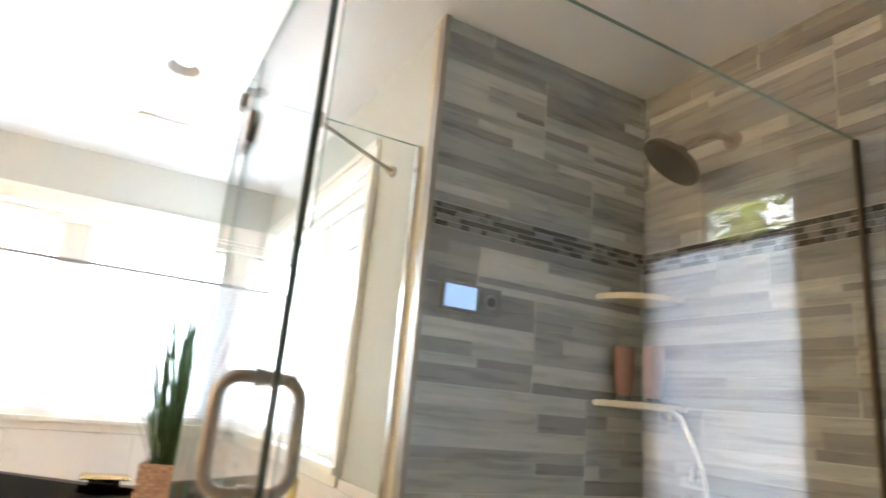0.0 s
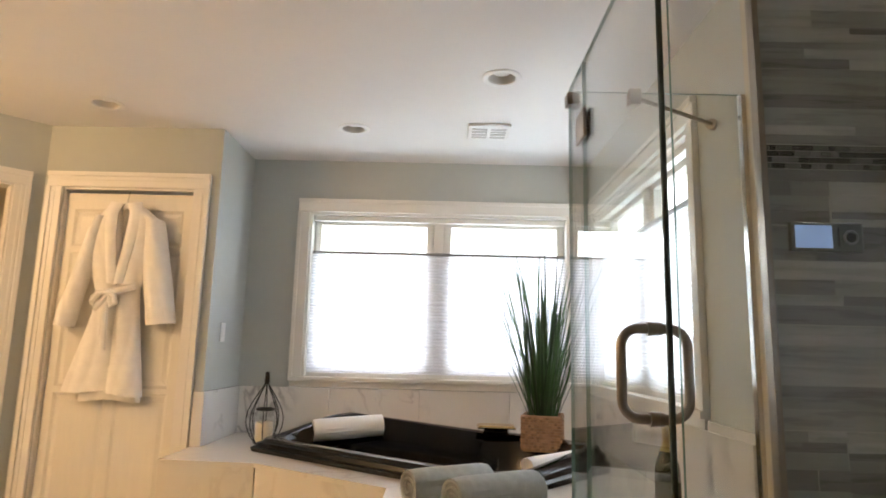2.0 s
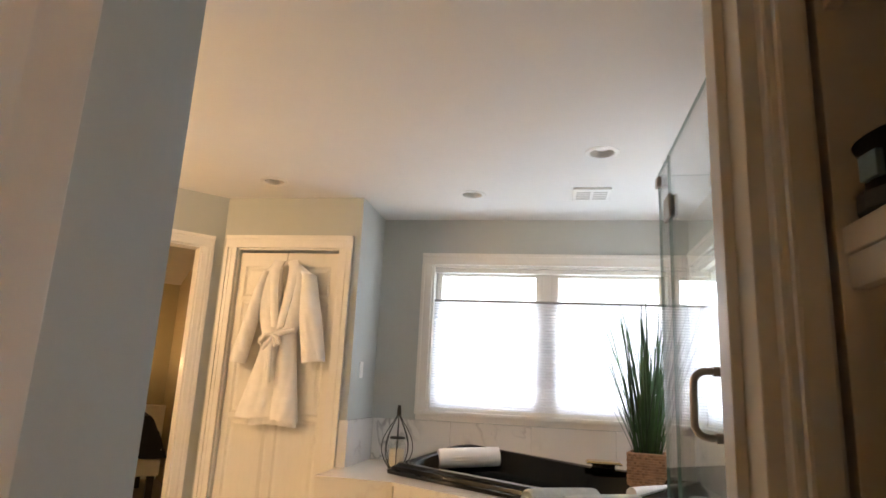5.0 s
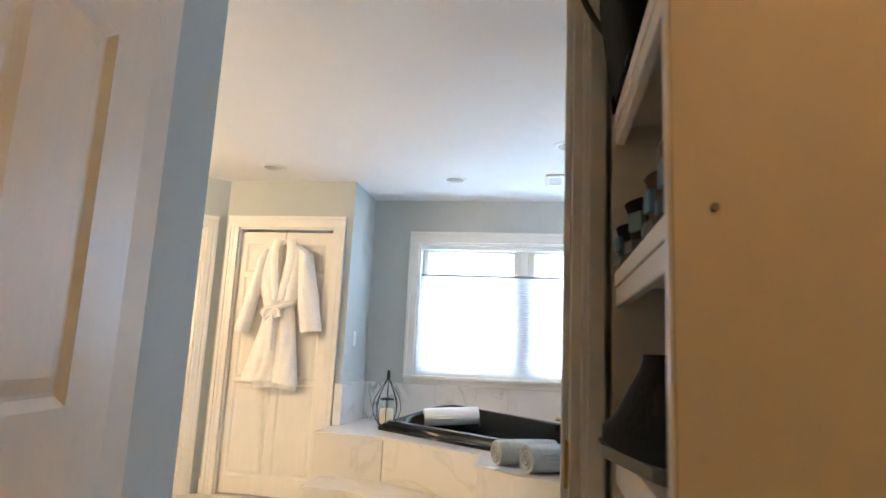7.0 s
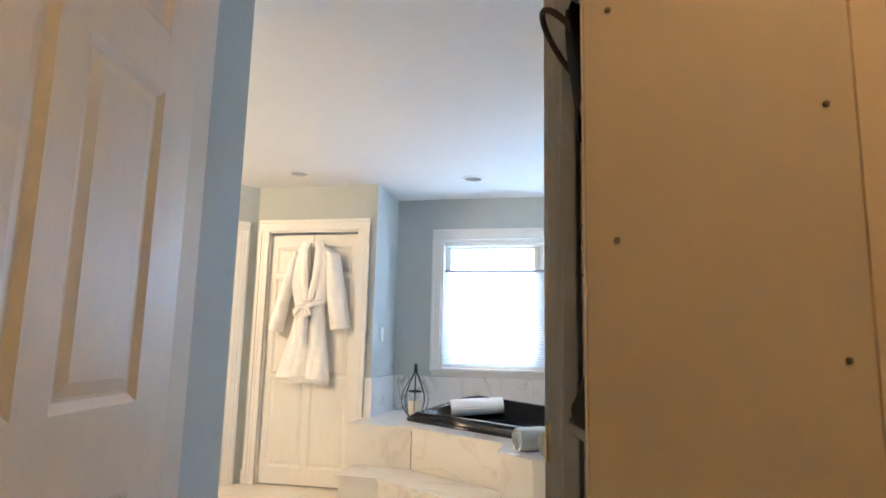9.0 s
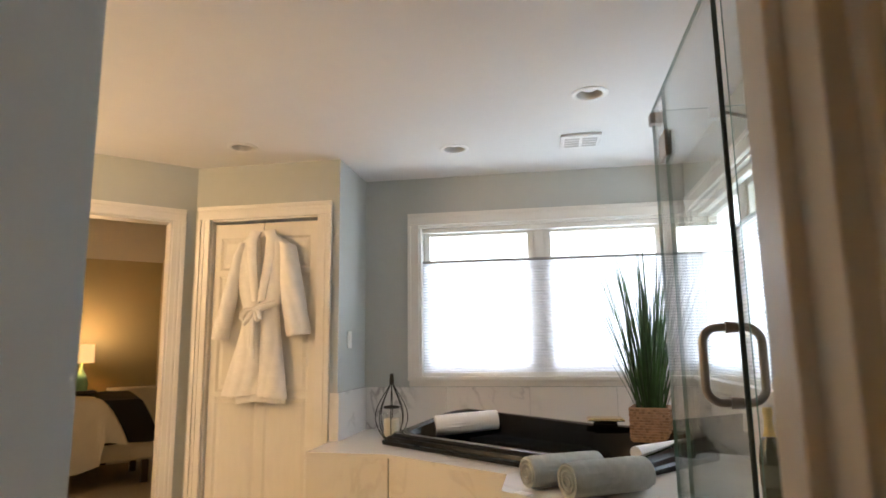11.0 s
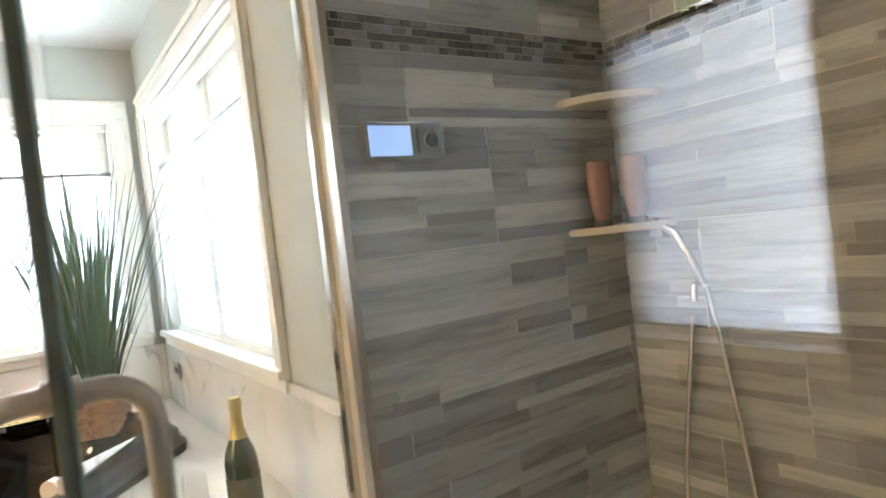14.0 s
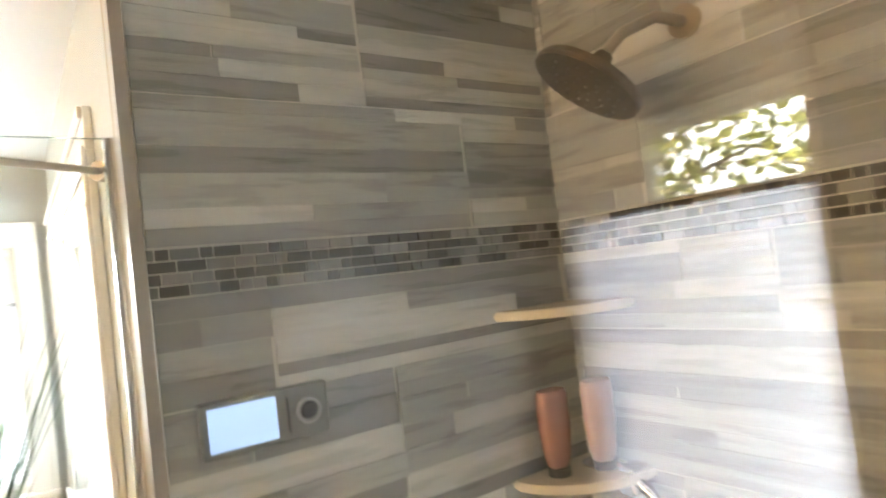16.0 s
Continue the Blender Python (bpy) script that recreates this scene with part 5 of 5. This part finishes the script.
def slv(u, v):
    a = 2 * math.pi * u
    z = 1.80 - 0.64 * v
    return (1.187 + 0.014 * math.sin(a) + 0.030 * v, -0.058 + 0.032 * math.cos(a) - 0.01 * v, z)


sheet(bm, 16, 40, slv)
s_ = part("sleeve", bm, M_KNIT, None, smooth=True)
s_.parent = g
s_.matrix_parent_inverse = g.matrix_world.inverted()


def boot(at, mat, label, h, tag=True, turn=90, size=1.0):
    """A low boot with its heel at local +y and its toe at -y, lofted from the sole up to an open collar."""
    t = thing("boot", label, "boot", "boots on the shelf", pose(*at, 0, 0, turn) @ Matrix.Scale(size, 4))
    bm = B()
    n, lv = 24, 13
    rings = []
    for i in range(lv):
        v = i / (lv - 1)
        z = 0.012 + h * v
        back = 0.046 - 0.004 * math.sin(math.pi * v)
        front = -0.200 + 0.150 * (v ** 1.7 if h < 0.06 else max(0.0, (v - 0.22) / 0.78) ** 0.6)
        half = 0.043 * (1.0 if v < 0.3 else 1.0 + 0.10 * (v - 0.3))
        cy, ry = (back + front) / 2, (back - front) / 2
        ring_ = []
        for k in range(n):
            a = 2 * math.pi * k / n
            c, q = math.cos(a), math.sin(a)
            ring_.append(bm.verts.new((half * math.copysign(abs(c) ** 0.8, c) + 0.002 * math.sin(7 * v + 3 * a), cy + ry * math.copysign(abs(q) ** 0.85, q), z)))
        rings.append(ring_)
    inner = [bm.verts.new((v_.co.x * 0.90, (v_.co.y - 0.0) * 0.90, v_.co.z)) for v_ in rings[-1]]
    deep = [bm.verts.new((v_.co.x * 0.86, (v_.co.y - 0.0) * 0.86, v_.co.z - 0.05)) for v_ in rings[-1]]
    rings += [inner, deep]
    for a, b in zip(rings, rings[1:]):
        for k in range(n):
            bm.faces.new((a[k], a[(k + 1) % n], b[(k + 1) % n], b[k]))
    bm.faces.new(deep)
    part("upper", bm, mat, t, smooth=True)
    bm = B()
    out = [(0.044 * math.cos(a * math.pi / 8), 0.050 * math.sin(a * math.pi / 8)) for a in range(9)] + [(-0.044, -0.13), (-0.030, -0.185), (0.0, -0.205), (0.030, -0.185), (0.044, -0.13)]
    prism(bm, out, 0.0, 0.012)
    part("sole", bm, M_BLACK, t)
    if tag:
        bm = B()
        bx(bm, -0.010, 0.010, 0.0405, 0.0465, 0.012 + h * 0.22, 0.012 + h * 0.68, 0.001)
        part("tag", bm, M_TAG, t, "small pale blue heel tag")
    return t


S2 = 1.235 + 0.0235
boot((0.892, -0.096, S2), M_BROWNSUEDE, "brown suede clog with a blue heel tag", 0.046, turn=97, size=1.20)
boot((0.892, 0.004, S2), M_BROWNSUEDE, "brown suede clog with a blue heel tag", 0.046, turn=97, size=1.14)
boot((0.893, 0.128, S2), M_BLACKLEATHER, "black leather clog on a closet shelf", 0.042, turn=118, size=1.25)
boot((0.885, 0.236, S2), M_BLACKLEATHER, "black leather clog on a closet shelf", 0.042, turn=97, size=1.08)
S3 = 0.980 + 0.0235
boot((0.900, 0.030, S3), M_BLACKLEATHER, "black leather boot standing along a closet shelf", 0.092, False, 193, 1.25)
boot((0.985, -0.070, S3), M_BLACKLEATHER, "black leather boot standing along a closet shelf", 0.100, False, 184, 1.25)


def sandal(at, turn):
    t = thing("sandal", "tan suede strap sandal beside the black boots", "sandal", "sandals on the shelf", pose(*at, 0, 0, turn))
    bm = B()
    out = [(0.034 * math.cos(a * math.pi / 8), 0.034 * math.sin(a * math.pi / 8)) for a in range(9)] + [(-0.036, -0.12), (-0.030, -0.17), (0.0, -0.190), (0.030, -0.17), (0.036, -0.12)]
    prism(bm, out, 0.0, 0.022)
    part("sole", bm, M_TANSUEDE, t)
    for y0, hgt, lean in ((0.020, 0.105, 0.012), (-0.055, 0.075, -0.01), (-0.135, 0.052, -0.01)):
        bm = B()

        def fn(u, v, y0=y0, hgt=hgt, lean=lean):
            a = math.pi * u
            return (0.037 * math.cos(a), y0 + (v - 0.5) * 0.026 + lean * math.sin(a), 0.012 + hgt * math.sin(a) ** 0.7)
        sheet(bm, 18, 3, fn, (0, 0, 0.004))
        part("strap", bm, M_TANSUEDE, t, smooth=True)


sandal((0.878, -0.090, S3), 168)

bag = thing("handbag", "black leather handbag with a brown strap on the shelf", "handbag", m=pose(0.885, 0.185, 1.490 + 0.0235))
bm = B()


def bagfn(u, v):
    a = 2 * math.pi * u
    sx, sy = 0.055 * (1 - 0.45 * v), 0.115 * (1 - 0.12 * v)
    c, s = math.cos(a), math.sin(a)
    e = 0.45
    return (sx * math.copysign(abs(c) ** e, c) - 0.045 * v, sy * math.copysign(abs(s) ** e, s), 0.165 * v + 0.006 * math.sin(9 * a))


sheet(bm, 36, 10, bagfn)
prism(bm, [(-0.05, -0.11), (0.05, -0.11), (0.05, 0.11), (-0.05, 0.11)], 0.0, 0.006)
part("body", bm, M_BLACKLEATHER, bag, smooth=True)
for dx, out in ((-0.03, -0.055), (0.0, -0.02)):
    bm = B()
    tube(bm, [(dx - 0.03 + out * math.sin(k * math.pi / 14), 0.085 * math.cos(k * math.pi / 14), 0.125 + 0.075 * math.sin(k * math.pi / 14)) for k in range(15)], 0.0055, 8)
    part("strap", bm, M_BROWNSUEDE, bag, "brown leather carrying strap", smooth=True)

# closet ceiling lamp
cl = thing("ceiling_lamp", "round frosted closet ceiling lamp", "ceiling light", m=pose(1.45, -0.74, CEIL))
bm = B()
lathe(bm, [(0, -0.075), (0.06, -0.068), (0.11, -0.045), (0.135, -0.012)], seg=28)
ob = part("bowl", bm, M_BULB, cl, smooth=True)
bm = B()
lathe(bm, [(0.136, -0.012), (0.142, -0.010), (0.142, -0.001), (0.13, -0.001)], seg=28)
part("rim", bm, M_NICKEL, cl, smooth=True)

# vanity light on the bathroom's south wall
vl = thing("vanity_light", "brushed nickel vanity light with frosted bulbs", "wall light", m=pose(-2.998, 1.85, 2.06, 0, 0, -90))
bm = B()
bx(bm, -0.40, 0.40, 0.0, 0.03, -0.05, 0.05, 0.006)
part("back_plate", bm, M_NICKEL, vl)
for dx in (-0.3, 0.3):
    bm = B()
    lathe(bm, [(0, -0.06), (0.04, -0.045), (0.06, 0), (0.04, 0.045), (0, 0.06)], at=(dx, 0.16, 0), seg=20)
    part("globe", bm, M_BULB, vl, smooth=True)
    bm = B()
    tube(bm, [(dx, 0.03, 0), (dx, 0.105, 0)], 0.018, 12)
    part("socket", bm, M_NICKEL, vl)

# ---- bedroom, seen through the doorway ----


def in_bedroom(x, y, z=0.0, turn=0.0):
    return DIAG @ pose(x, y, z, 0, 0, turn)


bed = thing("bed", "bed with an ivory duvet and a black throw", "bed", m=in_bedroom(-0.85, 2.03))
for lx in (-0.92, 0.92):
    for ly in (-0.28, 0.34):
        bm = B()
        bx(bm, lx - 0.03, lx + 0.03, ly - 0.03, ly + 0.03, 0.0, 0.20, 0.004)
        part("leg", bm, M_DARKWOOD, bed)
bm = B()
bx(bm, -1.0, 0.98, -0.34, 0.40, 0.20, 0.44, 0.02)
part("base", bm, M_DUVET, bed)
bm = B()


def duv(u, v):
    x = -1.08 + 1.82 * u
    y = -0.46 + 0.90 * v
    ex = max(0, x - 0.52) / 0.22
    ey = max(0, -(y + 0.26)) / 0.20
    drop = min(1.0, max(ex, ey))
    z = 0.745 - (0.36 + 0.18 * max(0.0, ey) * (x < 0.55)) * drop ** 1.6 + 0.018 * rw.noise(Vector((x * 4, y * 4, 1.7))) + 0.02 * drop * math.sin(14 * (x + y))
    return (x * (1 + 0.02 * drop), y, z)


sheet(bm, 60, 46, duv, (0, 0, -0.03))
part("duvet", bm, M_DUVET, bed, "ivory padded duvet", smooth=True)
bm = B()


def thr(u, v):
    x = 0.40 + 0.62 * u
    y = -0.36 + 0.78 * v
    drop = min(1.0, max(0.0, (x - 0.86) / 0.16, -(y + 0.26) / 0.10))
    return (x, y, 0.715 + 0.05 * v - 0.34 * drop ** 1.3 + 0.014 * rw.noise(Vector((x * 5, y * 5, 4.1))))


sheet(bm, 30, 14, thr, (0, 0, -0.02))
sheet(bm, 40, 8, lambda u, v: (-0.95 + 1.50 * u, 0.16 + 0.27 * v, 0.785 + 0.012 * rw.noise(Vector((u * 9, v * 3, 2.2)))), (0, 0, -0.02))
part("throw", bm, M_BLACKCLOTH, bed, "black throw blanket", smooth=True)
for k, (px, mat) in enumerate(((-0.45, M_DUVET), (0.30, M_DUVET))):
    pl = thing("pillow", "plump ivory pillow on the bed", "pillow", "bed pillows", in_bedroom(-1.15 + px, 2.34, 0.72))
    bm = B()

    def pf(u, v):
        a, b_ = (u * 2 - 1), (v * 2 - 1)
        th = 0.11 * ((1 - a ** 4) * (1 - b_ ** 4)) ** 0.5
        return (0.33 * a, -0.05 + th * -1.0 + 0.12 * b_, 0.20 + 0.22 * b_)
    sheet(bm, 14, 12, pf, (0, 0.09, 0))
    part("cushion", bm, mat, pl, smooth=True)
ns = thing("nightstand", "dark wooden nightstand beside the bed", "nightstand", m=in_bedroom(-0.36, 2.70))
bm = B()
bx(bm, -0.24, 0.24, -0.20, 0.20, 0.60, 0.64, 0.005)
part("top", bm, M_DUVET, ns)
bm = B()
bx(bm, -0.22, 0.22, -0.18, 0.18, 0.06, 0.60, 0.004)
part("body", bm, M_DARKWOOD, ns)
tl = thing("table_lamp", "lit table lamp with a drum shade and green ceramic base", "lamp", m=in_bedroom(-0.40, 2.66, 0.641))
bm = B()
lathe(bm, [(0, 0), (0.06, 0), (0.065, 0.02), (0.03, 0.05), (0.06, 0.11), (0.07, 0.19), (0.05, 0.28), (0.018, 0.33), (0.012, 0.42), (0, 0.42)], seg=22)
part("base", bm, M_CERAMIC, tl, "green ceramic base", smooth=True)
bm = B()
lathe(bm, [(0.115, 0.40), (0.112, 0.40), (0.104, 0.585), (0.107, 0.585)], seg=28)
part("shade", bm, M_LAMPSHADE, tl, "glowing drum lampshade", smooth=True)
point_at = (DIAG @ pose(-0.40, 2.66, 1.25)).translation
point_lamp("bedside_bulb", tuple(point_at), 11.5, WARM, 0.05)
# unseen fill lamp added to brighten the near side of the bed
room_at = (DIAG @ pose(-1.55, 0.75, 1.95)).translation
point_lamp("bedroom_fill", tuple(room_at), 12.0, WARM, 0.08)
wp = thing("wall_shelf", "dark wooden wall panel above the bed", "headboard", m=in_bedroom(-0.70, 3.03))
bm = B()
bx(bm, -0.9, 0.24, -0.03, 0.015, 1.22, 1.60, 0.01)
part("board", bm, M_DARKWOOD, wp)

bm = B()
bx(bm, -0.10, 0.358, 2.90, 3.046, 0.0, 0.742)
bx(bm, -0.12, 0.358, 2.87, 3.046, 0.744, 0.772, 0.006)
w = structure("trim_bedroom_ledge", bm, M_DUVET)
w.matrix_world = DIAG

# ---- outdoors ----
M_HAZE = glow("bright_hazy_sky", (0.93, 0.96, 1.0), 1.1)
bm = B()
bx(bm, -40, 14, 30.0, 30.2, -3, 40)
structure("backdrop_north", bm, M_HAZE)
bm = B()
bx(bm, 30.0, 30.2, -30, 29.5, -3, 40)
structure("backdrop_east", bm, M_HAZE)
bm = B()
bx(bm, -400, 400, -400, 400, -3.2, -3.0)
structure("ground", bm, M_LAWN)


def tree(at, h, seed, spread):
    rnd = random.Random(seed)
    t = thing("tree", "leafy tree in sunlight outside the window", "tree", "garden trees", pose(*at))
    bm = B()
    tube(bm, [(0, 0, 0), (0.1, 0.05, h * 0.3), (0.05, -0.08, h * 0.6), (0.12, 0.0, h * 0.9)], [0.16, 0.12, 0.08, 0.03], 9)
    for k in range(9):
        a = rnd.uniform(0, 6.28)
        z = h * rnd.uniform(0.3, 0.8)
        l = spread * rnd.uniform(0.6, 1.0)
        tube(bm, [(0.07, 0, z), (l * 0.5 * math.cos(a), l * 0.5 * math.sin(a), z + 0.3 * l), (l * math.cos(a), l * math.sin(a), z + 0.45 * l)], [0.045, 0.03, 0.01], 6)
    part("trunk", bm, M_BARK, t, smooth=True)
    me_v, me_f = [], []
    for k in range(5200):
        a = rnd.uniform(0, 6.28)
        z = h * rnd.uniform(0.22, 1.05)
        r = spread * math.sqrt(rnd.random()) * (0.55 + 0.45 * math.sin(math.pi * min(1, z / h))) * (0.8 + 0.3 * math.sin(3 * a + z))
        c = Vector((r * math.cos(a), r * math.sin(a), z))
        d1_ = Vector((rnd.gauss(0, 1), rnd.gauss(0, 1), rnd.gauss(0, 0.6))).normalized()
        d2_ = d1_.cross(Vector((rnd.gauss(0, 1), rnd.gauss(0, 1), rnd.gauss(0, 1)))).normalized()
        s = rnd.uniform(0.06, 0.13)
        i = len(me_v)
        me_v += [tuple(c - d1_ * s), tuple(c + d2_ * s * 0.45), tuple(c + d1_ * s), tuple(c - d2_ * s * 0.45)]
        me_f.append((i, i + 1, i + 2, i + 3))
    me = bpy.data.meshes.new("crown")
    me.from_pydata(me_v, [], me_f)
    me.materials.append(M_TREE)
    cr = new("crown", me)
    cr.parent = t
    cr["kind"] = "stuff"


tree((7.4, 0.2, -3.0), 7.5, 3, 2.3)
tree((8.2, 3.6, -3.0), 8.0, 5, 2.6)
tree((7.2, -2.8, -3.0), 7.0, 8, 2.2)
tree((6.6, 7.0, -3.0), 7.2, 11, 2.3)

# ---- floor tiles and wall pieces ----
fl_root = tagged(thing("floor", "glossy cream marble floor tiles", "floor"), kind="structure")
bm = B()
bx(bm, 0.001, 0.604, 0.001, 0.604, -0.006, 0.0, 0.001)
tile_mesh = mesh_of("floor_tile", bm, M_FLOOR)
for i in range(-5, 5):
    for j in range(-4, 8):
        x, y = i * 0.606 - 0.02, j * 0.606 - 0.18
        if x > 2.5 or y > 4.3 or x < -2.9:
            continue
        o = new("floor_tile", tile_mesh)
        o.location = (x, y, 0)
        o.parent = fl_root

# stone strip tiles of the shower
strip_cache = {}


def strip_mesh(length, height, proud):
    key = (round(length, 3), round(height, 4), proud)
    if key not in strip_cache:
        bm = B()
        bx(bm, 0.0004, length - 0.0004, -0.010 - proud * 0.0007, 0.0, 0.0003, height - 0.0003)
        strip_cache[key] = mesh_of("tile_strip", bm, M_STRIP)
    return strip_cache[key]


TL = 0.705
COURSES = [(0.0, 0.03, 2.02), (0.03, 0.332, 2.02), (0.334, 0.634, 2.25), (0.636, 0.932, 1.785), (0.934, 1.234, 2.25), (1.236, 1.534, 2.02), (1.536, 1.711, 1.79), (1.793, 2.040, 2.25), (2.042, 2.340, 2.02), (2.342, 2.438, 1.785)]


def strip_wall(root, frame_m, length, joint_shift, seed):
    rnd = random.Random(seed)
    for z0, z1, joint in COURSES:
        start = (joint - 1.603 + joint_shift) % TL - TL
        x = start
        while x < length - 0.001:
            a, b = max(0.0, x), min(length, x + TL)
            if b - a > 0.02:
                zs = [z0]
                while z1 - zs[-1] > 0.075:
                    zs.append(round(zs[-1] + rnd.choice((0.022, 0.03, 0.034, 0.046, 0.058)), 4))
                if z1 - zs[-1] > 0.05:
                    zs.append(round((zs[-1] + z1) / 2, 4))
                zs.append(z1)
                for za, zb in zip(zs, zs[1:]):
                    cuts = [a + 0.002]
                    if rnd.random() < 0.55:
                        c = a + (b - a) * round(rnd.uniform(0.2, 0.8), 2)
                        if c - a > 0.05 and b - c > 0.05:
                            cuts.append(c)
                    cuts.append(b - 0.002)
                    for p, q in zip(cuts, cuts[1:]):
                        o = new("tile_strip", strip_mesh(round(q - p, 2), zb - za, rnd.choice((0, 1, 2))))
                        o.matrix_world = frame_m @ pose(p, 0, za)
                        o.parent = root
            x += TL


def mosaic_band(root, frame_m, length, seed):
    rnd = random.Random(seed)
    for r_ in range(4):
        x = -rnd.uniform(0, 0.03)
        while x < length - 0.004:
            w_ = rnd.choice((0.022, 0.034, 0.046, 0.046))
            a, b = max(0.001, x), min(length - 0.001, x + w_)
            if b - a > 0.006:
                key = ("m", round(b - a, 4))
                if key not in strip_cache:
                    bm = B()
                    bx(bm, 0.0, b - a - 0.0022, -0.0115, 0.0, 0.0, 0.0172, 0.0012)
                    strip_cache[key] = mesh_of("mosaic_tile", bm, M_MOSAIC)
                o = new("mosaic_tile", strip_cache[key])
                o.matrix_world = frame_m @ pose(a, 0, 1.7135 + r_ * 0.0195)
                o.parent = root
            x += w_


f1 = pose(1.607, 2.1175, 0)
f2 = pose(2.5245, 2.107, 0, 0, 0, -90)
r1 = tagged(thing("tile_shower_back", "grey striated stone tiles with a dark mosaic band", "wall tile"), kind="structure")
strip_wall(r1, f1, 0.907, 0.0, 21)
mosaic_band(r1, f1, 0.907, 4)
r2 = tagged(thing("tile_shower_side", "warm grey striated stone tiles with a dark mosaic band", "wall tile"), kind="structure")
strip_wall(r2, f2, 0.965, 0.31, 33)
mosaic_band(r2, f2, 0.965, 9)
